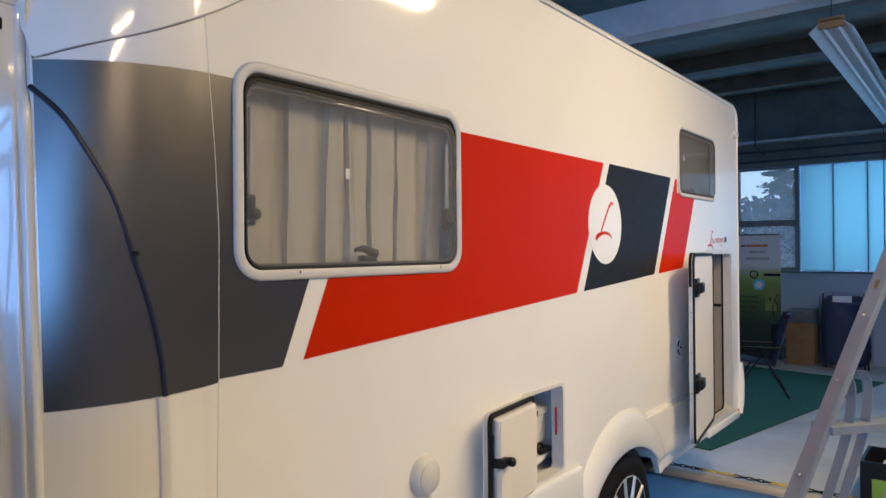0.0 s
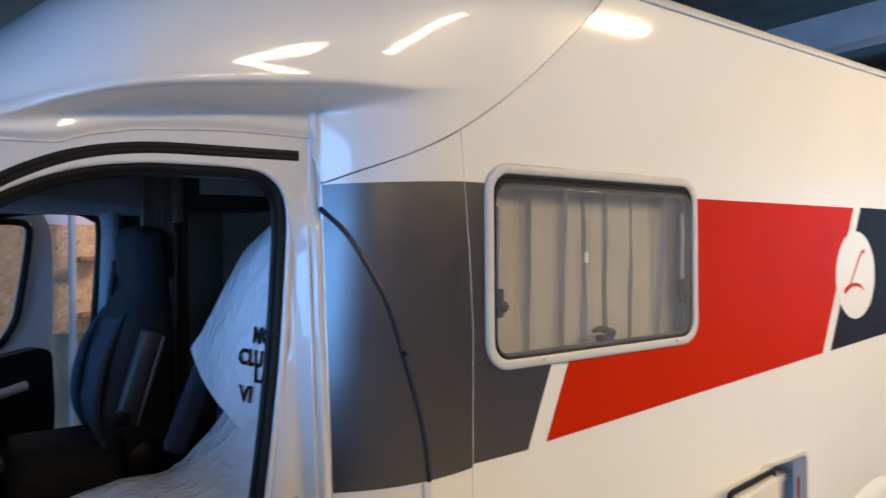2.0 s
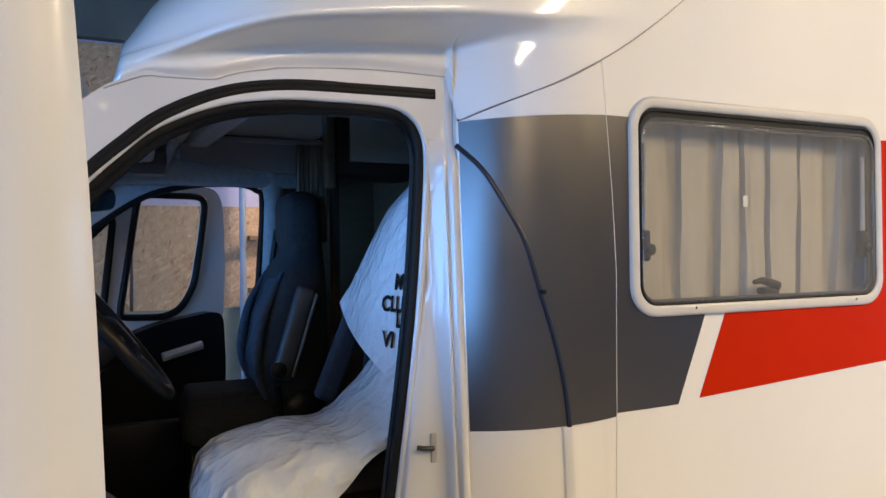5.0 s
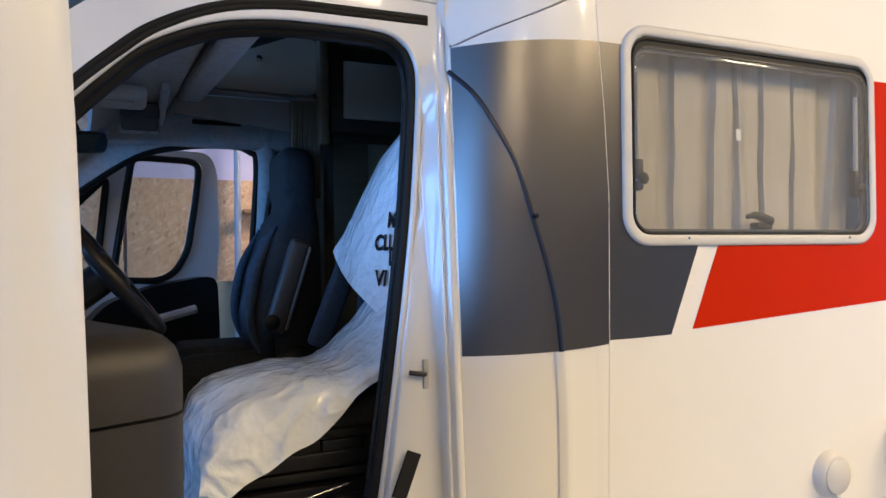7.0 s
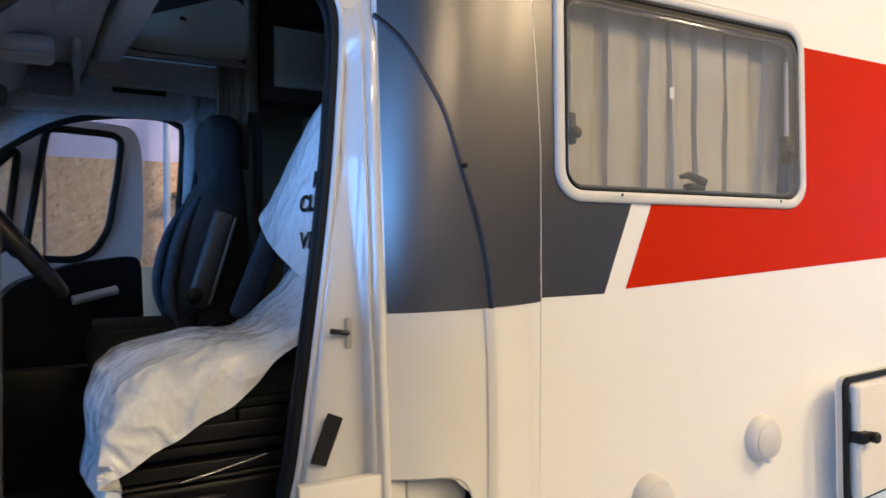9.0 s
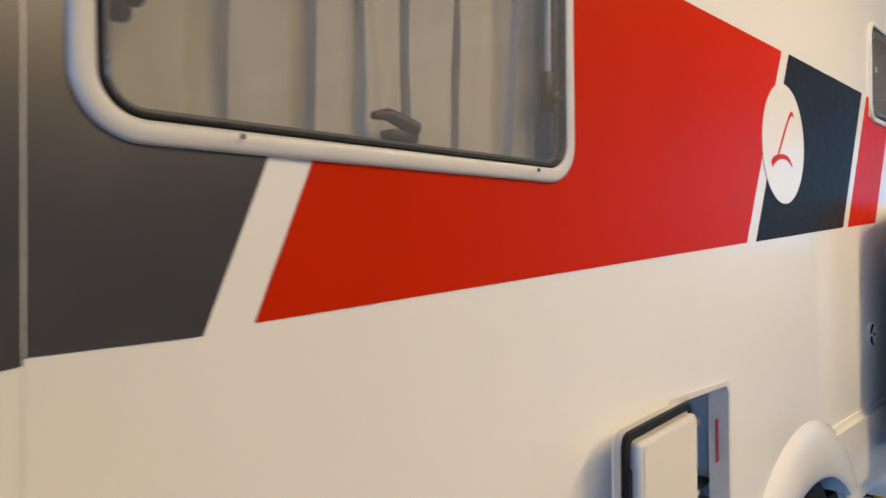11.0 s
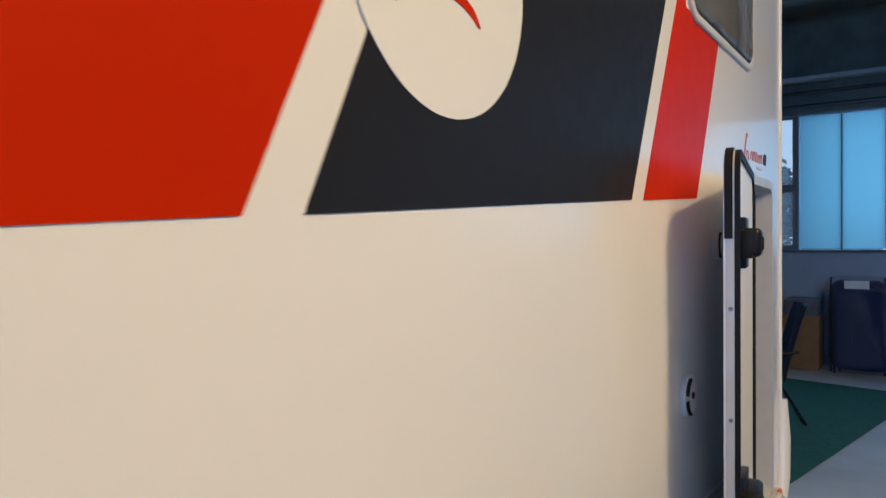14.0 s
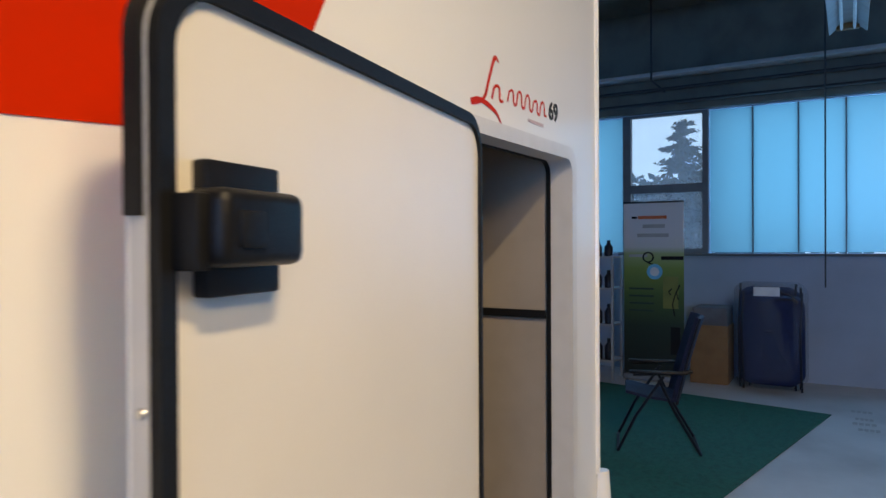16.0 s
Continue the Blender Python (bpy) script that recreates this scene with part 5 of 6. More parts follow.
part("cab_floor", box((-1.9, 0.25, 0.6), (0.0, 2.05, 0.66)), M_PLA, rv)
part("far_sill", box((-1.75, 2.0, 0.6), (-0.4, 2.08, 1.1), 0.02), M_PLA, rv)
part("seat_base", box((-0.95, 1.28, 0.66), (-0.42, 1.8, 1.13), 0.02), M_PLA, rv, "black seat console")
part("far_pillar", tube([(-0.56, 2.03, 0.7), (-0.55, 2.03, 1.5), (-0.52, 2.02, 2.1), (-0.53, 2.0, 2.3)], 0.055, 10), M_GTRIM, rv)
fo = spline([(-0.62, 1.1), (-0.6, 1.6), (-0.57, 2.08), (-0.6, 2.16), (-0.7, 2.185), (-0.9, 2.17), (-1.1, 2.11), (-1.35, 1.93), (-1.6, 1.72)], 5)
part("far_door_seal", tube([(x, 2.0, z) for x, z in fo], 0.014, 8), M_RUB, rv)
part("far_roof_side", plate([(-0.5, 2.2), (-0.5, 2.32), (-1.2, 2.3), (-1.72, 1.82), (-1.62, 1.74), (-1.35, 1.95), (-1.1, 2.125), (-0.9, 2.185), (-0.7, 2.2)], [], 2.0, 2.06), M_GTRIM, rv, "", None)
# passenger door, ajar
fd = pose(-1.62, 2.08, 0, 0, 0, 19)
th = math.radians(19)


def fdx(x, z):
    return ((x + 1.62) / math.cos(th), z)


def rounded(pts, r, n=6):
    """The polygon with its corners rounded off by about r."""
    out = []
    for i, p in enumerate(pts):
        p, a, b = np.array(p), np.array(pts[i - 1]), np.array(pts[(i + 1) % len(pts)])
        ra, rb = min(r, 0.45 * np.linalg.norm(a - p)), min(r, 0.45 * np.linalg.norm(b - p))
        a, b = p + (a - p) / np.linalg.norm(a - p) * ra, p + (b - p) / np.linalg.norm(b - p) * rb
        out += [tuple((1 - u) ** 2 * a + 2 * u * (1 - u) * p + u * u * b) for u in np.linspace(0, 1, n)]
    return out


win = [fdx(*p) for p in [(-1.2, 1.585), (-1.118, 2.13), (-1.09, 2.148), (-0.83, 2.15), (-0.8, 2.12), (-0.82, 1.95), (-0.86, 1.7), (-0.92, 1.59), (-1.0, 1.55), (-1.19, 1.56)]]
win = rounded(win, 0.05)
win2 = [fdx(*p) for p in [(-1.5, 1.6), (-1.43, 1.82), (-1.24, 2.03), (-1.225, 2.02), (-1.27, 1.6)]]
win2 = rounded(win2, 0.04)
outl = [fdx(*p) for p in [(-1.6, 0.75), (-1.6, 1.65), (-1.42, 1.9), (-1.2, 2.12), (-1.08, 2.2), (-0.75, 2.2), (-0.71, 2.12), (-0.7, 1.8), (-0.72, 1.4), (-0.73, 0.75)]]
outl = rounded(outl, 0.06)
bm = plate(outl, [win, win2], 0.0, 0.05)
bmesh.ops.transform(bm, matrix=fd, verts=bm.verts)
pd = part("passenger_door", bm, M_CAB, rv, "passenger door standing ajar", 30)
for w in (win, win2):
    bm = tube([fd @ Vector((x, -0.004, z)) for x, z in w], 0.017, 8, closed=True)
    part("pane_seal", bm, M_RUB, pd)
    bm = plate(w, [], 0.02, 0.024)
    bmesh.ops.transform(bm, matrix=fd, verts=bm.verts)
    part("pane", bm, M_CGLASS, pd, "", None).visible_shadow = False
arm = [fdx(*p) for p in [(-1.35, 1.35), (-1.25, 1.46), (-1.05, 1.53), (-0.8, 1.57), (-0.755, 1.545), (-0.745, 1.3), (-0.76, 0.85), (-1.35, 0.85)]]
arm = rounded(arm, 0.05)
bm = plate(arm, [], -0.1, 0.0)
bmesh.ops.bevel(bm, geom=[e for e in bm.edges if all(v.co.y < -0.09 for v in e.verts) and e.calc_face_angle(0) > 0.5], offset=0.02, segments=3, affect="EDGES")
bmesh.ops.transform(bm, matrix=fd, verts=bm.verts)
part("door_lining", bm, M_PLA, pd, "black door lining", 30)
b = tube([fd @ Vector((*[v for v in (fdx(-1.05, 0)[0],)], -0.115, 1.37)), fd @ Vector((fdx(-0.87, 0)[0], -0.115, 1.41))], 0.022, 8)
part("grip", b, M_GREYP, pd, "silver door grip")
# windscreen, dashboard, wheel, mirror
ws = sheet([[(-1.22, y, 2.26) for y in (0.3, 1.1, 1.95)], [(-1.98, y, 1.5) for y in (0.2, 1.1, 2.05)]])
g = part("windscreen", ws, M_CGLASS, rv, "clear windscreen")
g.visible_shadow = False
part("windscreen_edge", tube([(-1.22, 1.95, 2.24), (-1.98, 2.05, 1.5)], 0.04, 8), M_GTRIM, rv)
part("dashboard", box((-2.0, 0.3, 0.7), (-1.32, 2.0, 1.46), 0.09, 4), M_PLA, rv, "black dashboard")
part("binnacle", box((-1.5, 0.45, 1.4), (-1.3, 0.95, 1.58), 0.05, 3), M_PLA, rv)
sw = pose(-1.16, 0.68, 1.63, 0, 53, 0)
wheel_ = part("steering_wheel", tube([sw @ Vector((0.2 * math.cos(a), 0.2 * math.sin(a), 0)) for a in np.linspace(0, 2 * math.pi, 40, endpoint=False)], 0.018, 10, closed=True), M_PLA, rv, "black steering wheel")
part("hub", lathe([(0.07, -0.03), (0.08, 0.0), (0.05, 0.02), (0, 0.022)], 24, sw), M_PLA, wheel_)
for a in (0.2, math.pi - 0.2, -math.pi / 2):
    part("spoke", tube([sw @ Vector((0.05 * math.cos(a), 0.05 * math.sin(a), -0.005)), sw @ Vector((0.19 * math.cos(a), 0.19 * math.sin(a), 0))], 0.016, 8), M_PLA, wheel_)
part("column", tube([sw @ Vector((0, 0, -0.02)), sw @ Vector((0, 0, -0.3))], 0.045, 12), M_PLA, wheel_)
MIRROR = pose(-1.24, 0.98, 2.02, 8, 10, -30)
mi = box((-0.02, -0.095, -0.034), (0.02, 0.095, 0.034), 0.018, 4)
bmesh.ops.transform(mi, matrix=MIRROR, verts=mi.verts)
mi = part("rear_view_mirror", mi, M_PLA, rv, "black rear-view mirror")
mg = plate(rrect(-0.085, -0.026, 0.085, 0.026, 0.02), [], -0.0215, -0.0195)
bmesh.ops.transform(mg, matrix=MIRROR @ pose(0, 0, 0, 0, 0, 90), verts=mg.verts)
part("mirror_glass", mg, mat("mirror_silver", (0.6, 0.62, 0.63), 0.03, metal=1.0, var=0.0), mi, "silvered mirror face", None)
part("stalk", tube([(-1.25, 1.0, 2.03), (-1.28, 1.02, 2.1), (-1.3, 1.05, 2.16)], 0.012, 8), M_PLA, mi)


# height: rear x, front x, half width
BACK = [(1.16, -0.43, -0.62, 0.2), (1.22, -0.41, -0.7, 0.225), (1.42, -0.405, -0.73, 0.238), (1.6, -0.405, -0.695, 0.238), (1.72, -0.41, -0.65, 0.235), (1.8, -0.415, -0.61, 0.22), (1.855, -0.418, -0.567, 0.175), (1.9, -0.42, -0.565, 0.168), (1.98, -0.42, -0.57, 0.168), (2.05, -0.43, -0.565, 0.16), (2.09, -0.45, -0.55, 0.13), (2.108, -0.48, -0.52, 0.07)]


def seat(yc, name, label, dx):
    s = part(name, box((-0.97 + dx * 0.4, yc - 0.24, 1.13), (-0.5 + dx, yc + 0.24, 1.3), 0.07, 4), M_SEAT, rv, label)
    rows = []
    for z, xr, xf, hw in BACK:
        cx, hx = 0.5 * (xr + xf) + dx, 0.5 * (xr - xf)
        row = []
        for i in range(33):
            a = 2 * math.pi * i / 32
            c, q = math.cos(a), math.sin(a)
            row.append((cx + hx * math.copysign(abs(c) ** 0.6, c) + 0.045 * max(0.0, -c) * max(0.0, 1 - (abs(q) / 0.75) ** 2) * (z < 1.8), yc + hw * math.copysign(abs(q) ** 0.55, q), z))
        rows.append(row)
    part("backrest", sheet(rows), M_SEAT, s, "", 70)
    head = box((-0.075, -0.165, -0.12), (0.07, 0.165, 0.12), 0.055, 5)
    for v in head.verts:
        v.co.x += 0.02 * math.cos(v.co.y * 9) - 0.012 * (v.co.z / 0.12)
        v.co.y *= 1.0 - 0.14 * max(0.0, v.co.z / 0.12) ** 2
    bmesh.ops.transform(head, matrix=pose(-0.505 + dx, yc, 1.985, 0, 6), verts=head.verts)
    part("headrest", head, M_SEAT, s, "dark padded headrest", 70)
    for w in (-1, 1):
        part("bolster", tube(spline([(-0.64 + dx, yc + 0.19 * w, 1.24), (-0.705 + dx, yc + 0.205 * w, 1.42), (-0.675 + dx, yc + 0.205 * w, 1.62), (-0.6 + dx, yc + 0.19 * w, 1.78)], 6), [0.022 * math.sin(0.35 + 2.44 * q / 18) for q in range(19)], 12), M_SEATB, s, "blue-grey side bolster")
    part("recliner_cover", lathe([(0.085, 0), (0.083, 0.02), (0.06, 0.035), (0, 0.038)], 24, pose(-0.53 + dx, yc - 0.235, 1.24, 90)), M_PLA, s, "round black recliner cover")
    rows = [[(interp(z, [b[0] for b in BACK], [b[2] for b in BACK]) + dx + 0.031 + 0.004 * math.sin(z * 42), yc + w, z) for w in (-0.13, -0.11, -0.05, 0, 0.05, 0.11, 0.13)] for z in np.linspace(1.34, 1.78, 16)]
    part("back_panel", sheet(rows, 0.008), M_SEATB, s, "blue-grey cloth centre")
    part("cushion_panel", box((-0.95 + dx * 0.4, yc - 0.14, 1.28), (-0.6 + dx, yc + 0.14, 1.325), 0.02, 3), M_SEAT, s)
    if yc > 1:
        part("armrest", box((-0.035, -0.03, 0), (0.04, 0.03, 0.36), 0.02, 3, pose(-0.63, yc - 0.275, 1.38, 0, 17)), mat("grey_arm_padding", (0.05, 0.053, 0.058), 0.5), s, "folded grey armrest")
        part("arm_edge", box((0.034, -0.033, 0.02), (0.046, 0.033, 0.345), 0.005, 2, pose(-0.63, yc - 0.275, 1.38, 0, 17)), mat("grey_arm_edge", (0.13, 0.135, 0.14), 0.45), s, "paler edge of the armrest")
        part("arm_hinge", lathe([(0.03, 0), (0.03, 0.012), (0.02, 0.016), (0, 0.016)], 16, pose(-0.64, yc - 0.305, 1.42, 90)), M_PLA, s)
    part("belt_buckle", tube([(-0.62 + dx, yc - 0.27, 1.2), (-0.64 + dx, yc - 0.28, 1.36)], 0.016, 8), M_PLA, s)
    return s


seat(1.53, "passenger_seat", "dark high-back passenger seat with blue-grey centre", 0.0)
seat(0.64, "driver_seat", "dark driver seat under a plastic cover", 0.3)
part("armrest", box((-0.035, -0.03, 0), (0.04, 0.03, 0.34), 0.02, 3, pose(-0.55, 0.91, 1.36, 0, 22)), M_SEATB, rv, "folded dark armrest")
part("belt_guide", box((-0.53, 1.9, 1.9), (-0.49, 1.96, 1.97), 0.01), M_PLA, rv)
part("belt", tube([(-0.52, 1.92, 1.95), (-0.58, 1.88, 1.6), (-0.6, 1.86, 1.2)], 0.014, 6), M_PLA, rv)
part("seat_base", box((-0.92, 0.4, 0.66), (-0.42, 0.94, 1.12), 0.02), M_PLA, rv, "black seat console")
for z, w in ((1.205, 0.012), (1.142, 0.02), (1.105, 0.012), (1.062, 0.016)):
    part("seat_rail", box((-0.93, 0.36, z - w), (-0.44, 0.4, z + w), 0.006, 2), M_PLA if w > 0.013 else M_RUB, rv, "black seat rail")
for k in range(4):
    x = -0.9 + 0.118 * k
    part("base_panel", box((x, 0.366, 1.158), (x + 0.112, 0.392, 1.19), 0.004), M_PLA, rv)
part("base_cover", box((-0.93, 0.372, 0.72), (-0.5, 0.4, 1.03), 0.02, 3), M_PLA, rv, "black console cover")
part("cover_bead", tube([(-0.92, 0.372, 1.032), (-0.7, 0.368, 1.036), (-0.46, 0.37, 1.042)], 0.006, 8), M_PLA, rv)
for x, z in ((-0.88, 0.995), (-0.56, 1.005)):
    part("screw", lathe([(0.008, 0), (0.007, 0.004), (0, 0.005)], 12, pose(x, 0.372, z, 90)), M_DARKMETAL, rv)
part("recliner", tube([(-0.85, 0.36, 0.985), (-0.78, 0.352, 0.992), (-0.7, 0.36, 0.99)], [0.018, 0.022, 0.012], 10), M_PLA, rv, "black grip of the console")
part("release_wire", tube([(-0.8, 0.345, 1.04), (-0.72, 0.345, 1.055), (-0.6, 0.36, 1.075)], 0.003, 6), M_STEEL, rv, "thin steel release wire")

# plastic dust cover over the driver's seat
HOOD = [(-0.15, 0.84, 2.12, -0.2, 2.07, 1.95), (-0.228, 0.87, 2.095, -0.3, 2.02, 1.86), (-0.322, 0.89, 1.993, -0.35, 1.92, 1.76), (-0.395, 0.93, 1.84, -0.38, 1.78, 1.66), (-0.43, 0.955, 1.755, -0.4, 1.6, 1.5), (-0.469, 0.98, 1.677, -0.42, 1.43, 1.36)]
SKIRT = [(-0.37, 0.73, 1.63, -0.4, 1.6, 1.5), (-0.40, 0.73, 1.56, -0.425, 1.54, 1.44), (-0.475, 0.75, 1.455, -0.465, 1.45, 1.4), (-0.56, 0.75, 1.373, -0.53, 1.385, 1.33), (-0.625, 0.75, 1.347, -0.6, 1.35, 1.27), (-0.717, 0.75, 1.356, -0.7, 1.345, 1.205),
         (-0.812, 0.75, 1.345, -0.79, 1.335, 1.158), (-0.906, 0.75, 1.321, -0.87, 1.305, 1.12), (-0.956, 0.75, 1.282, -0.93, 1.265, 1.075), (-0.985, 0.73, 1.2, -0.97, 1.2, 1.05), (-0.975, 0.71, 1.115, -0.968, 1.13, 1.02), (-0.99, 0.71, 1.02, -0.985, 1.05, 0.985)]


def crease(p, sharp):
    return max(0.0, 1 - abs(noise.noise(p)) * 3) ** sharp


def film_rows(table, count, seed, hood):
    """Rows of points of a limp film: from the far edge over the seat and down the near side."""
    us = np.linspace(0, len(table) - 1, count)
    cols = [np.array([interp(u, range(len(table)), [c[k] for c in table]) for u in us]) for k in range(6)]
    for c in cols:
        for _ in range(6):
            c[1:-1] = 0.25 * c[:-2] + 0.5 * c[1:-1] + 0.25 * c[2:]
    out = []
    for i in range(count):
        xf, yf, zf, xn, zn, zh = (float(c[i]) for c in cols)
        row = []
        for k in range(110):
            v = k / 109
            if v < 0.55:
                q = v / 0.55
                bow = 0.012 + 0.03 * hood
                p = Vector((xf + (xn - xf) * q - bow * math.sin(math.pi * q), yf + (0.4 - yf) * q, zf + (zn - zf) * q + 0.012 * math.sin(math.pi * q)))
            else:
                q = (v - 0.55) / 0.45
                p = Vector((xn + 0.03 * q * (zn > 1.4) + 0.05 * q * (zn < 1.2), 0.4 - 0.075 * math.sin(min(1.0, q * 1.6) * math.pi / 2), zn + (zh - zn) * q**1.25))
            w = noise.fractal(p * 4, 1.0, 2.0, 3)
            u = i / 170 * 1.9 + seed
            drape = smooth(0.5, 0.72, v)
            d = 0.012 * w + (0.002 if hood else 0.003) * crease(p * 12 + Vector((w, 0, w)), 2.0)
            if hood:
                d += 0.007 * crease(Vector((v * 5 + u * 3 + 1.5 * w, u * 1.5 - v, 3)), 2.0)
            else:
                d += 0.007 * crease(Vector((u * 1.8 + w, v * 5.5 + 1.8 * w, 1)), 1.8) * (1 - drape) + 0.016 * crease(Vector((u * 3.8 + v * 1.5 + 2.2 * w, v * 1.5 - u * 0.4, 5)), 1.6) * (0.15 + 0.85 * drape)
            p += Vector((-0.4 * d, -0.75 * d + 0.006 * drape, 0.5 * d * (1 - 0.7 * drape)))
            if k > 100:
                p.z += (k - 100) / 9 * 0.03 * noise.noise(Vector((p.x * 11, 3, p.z * 2)))
            row.append(tuple(p))
        out.append(row)
    return out


hood_rows, skirt_rows = film_rows(HOOD, 90, 0, True), film_rows(SKIRT, 120, 0.6, False)
cover = single("plastic_seat_cover", sheet(skirt_rows, 0, sheet(hood_rows)), M_FILM, "crumpled translucent plastic cover over the driver seat", "seat cover", smooth=180)
film = np.array([q for row in hood_rows for q in row])


def lie_on_film(ob):
    """Moves each corner of the lettering to just before the film."""
    for v in ob.data.vertices:
        near = film[((film[:, 1] - v.co.y) ** 2 + (film[:, 2] - v.co.z) ** 2) < 0.014**2]
        if len(near):
            v.co.x = float(near[:, 0].min()) - 0.003


for text, y, z in (("MO", 0.475, 1.745), ("CLU", 0.52, 1.68), ("LA", 0.465, 1.636), ("VI", 0.528, 1.577)):
    lie_on_film(word("print", text, 0.062, pose(-0.45, y, z, 90, 0, -88), M_DARK, cover, "black printed letters", bold=0.0026))

# ---------------- loose things in the hall ----------------
# carpet
ca = math.atan2(-0.87, 4.4)
single("green_carpet", box((0, 0, 0.002), (4.5, 3.2, 0.012), 0.003, 1, pose(5.15, 0.43, 0, 0, 0, math.degrees(ca))), M_CARPET, "dark green needle-felt carpet on the floor", "carpet")
single("floor_paint", box((1.2, -1.6, -0.01), (4.29, 3.0, 0.003)), mat("blue_floor_paint", (0.04, 0.15, 0.42), 0.4, var=0.08, scale=2, bump=0.1, bscale=30), "blue painted workshop bay on the floor", "floor paint", "structure")
single("floor_plank", box((4.31, -2.2, 0.0), (4.4, 1.6, 0.035), 0.006), M_WOODP, "pale timber batten lying on the floor", "plank")


def chain():
    t = thing("barrier_chain", (4.4, 0, 0), "yellow and black plastic barrier chain along the floor", "chain")
    for k in range(60):
        y = 1.3 - 0.042 * k
        z = 0.012
        flat = k % 2
        pts = []
        for a in np.linspace(0, 2 * math.pi, 12, endpoint=False):
            u, w = 0.029 * math.sin(a), 0.014 * math.cos(a)
            pts.append((4.53 + (w if flat else 0.004 * math.cos(a)) + 0.02 * math.sin(y * 2), y + u, z + 0.006 + (0 if flat else w * 0.6)))
        part("link", tube(pts, 0.0045, 6, closed=True), M_YEL if (k // 6) % 2 == 0 else M_PLA, t)


chain()
# faint print on the floor, unreadable: plain bars
for x, y, ln in ((9.79, -0.59, 0.17), (9.5, -0.62, 0.14), (9.32, -0.6, 0.18), (9.12, -0.64, 0.16)):
    for k in range(4):
        single("floor_print", box((x, y - ln * (k + 0.8) / 4, 0.0), (x + 0.07, y - ln * k / 4, 0.004)), M_GREYP, "faint grey print on the floor", "floor marking", "structure", None)


M_CHAIR = mat("dark_navy_cloth", (0.008, 0.014, 0.05), 0.8, var=0.1, scale=25, bump=0.3, bscale=300)


def camp_chair(at, rot):
    t = thing("camping_chair", at, "navy folding camping chair with black frame on the carpet", "chair")
    m = Matrix.Translation(at) @ pose(0, 0, 0, 0, 0, rot) @ Matrix.Scale(0.88, 4)

    def tb(name, pts, r, mt=M_DARKMETAL, lab=""):
        part(name, tube([m @ Vector(p) for p in pts], r, 8), mt, t, lab)

    for s in (-1, 1):
        y = 0.26 * s
        tb("leg", [(-0.34, y, 0.01), (-0.2, y, 0.3), (0.02, y, 0.63)], 0.011)
        tb("leg", [(0.3, y, 0.01), (0.1, y, 0.35), (-0.02, y, 0.6)], 0.011)
        tb("arm_frame", [(-0.22, y * 1.08, 0.64), (0.1, y * 1.08, 0.66), (0.24, y * 1.08, 0.68)], 0.012)
        b = box((-0.25, y * 1.08 - 0.03, 0.65), (0.2, y * 1.08 + 0.03, 0.675), 0.01)
        bmesh.ops.transform(b, matrix=m, verts=b.verts)
        part("armrest", b, M_PLA, t, "black armrest")
        tb("back_tube", [(0.12, y * 0.92, 0.4), (0.2, y * 0.92, 0.75), (0.3, y * 0.92, 1.1)], 0.011)
    for x, z in ((-0.34, 0.012), (0.3, 0.012)):
        tb("foot_bar", [(x, -0.26, z), (x, 0.26, z)], 0.011)
    b = sheet([[m @ Vector((x, yy, z + 0.01 * abs(yy) * 4)) for yy in (-0.25, -0.12, 0, 0.12, 0.25)] for x, z in ((-0.28, 0.47), (-0.1, 0.43), (0.08, 0.41), (0.13, 0.42))], 0.02)
    part("seat", b, M_CHAIR, t, "padded navy seat")
    b = sheet([[m @ Vector((x + 0.06 * (1 - (yy / 0.24) ** 2), yy, z)) for yy in (-0.24, -0.12, 0, 0.12, 0.24)] for x, z in ((0.11, 0.42), (0.18, 0.7), (0.25, 0.95), (0.3, 1.1))], 0.03)
    part("backrest", b, M_CHAIR, t, "padded navy backrest")


camp_chair((7.9, 0.64, 0.012), 286)


def banner_cloth():
    """A print that runs from white over lime to nearly black green at the foot."""
    m = mat("banner_print", (0.7, 0.7, 0.72), 0.55)
    nt = m.node_tree
    tc, sep, r = nt.nodes.new("ShaderNodeTexCoord"), nt.nodes.new("ShaderNodeSeparateXYZ"), nt.nodes.new("ShaderNodeValToRGB")
    dv2 = nt.nodes.new("ShaderNodeMath")
    dv2.operation, dv2.inputs[1].default_value = "DIVIDE", 2.0
    nt.links.new(tc.outputs["Object"], sep.inputs[0])
    nt.links.new(sep.outputs[2], dv2.inputs[0])
    nt.links.new(dv2.outputs[0], r.inputs[0])
    e = r.color_ramp.elements
    e[0].position, e[0].color, e[1].position, e[1].color = 0.05, (0.006, 0.012, 0.009, 1), 0.8, (0.62, 0.63, 0.66, 1)
    for at, c in ((0.3, (0.015, 0.035, 0.02, 1)), (0.48, (0.07, 0.13, 0.03, 1)), (0.62, (0.2, 0.29, 0.06, 1)), (0.7, (0.34, 0.42, 0.2, 1)), (0.735, (0.58, 0.6, 0.6, 1))):
        e.new(at).color = c
    nt.links.new(r.outputs[0], nt.nodes["Principled BSDF"].inputs["Base Color"])
    return m


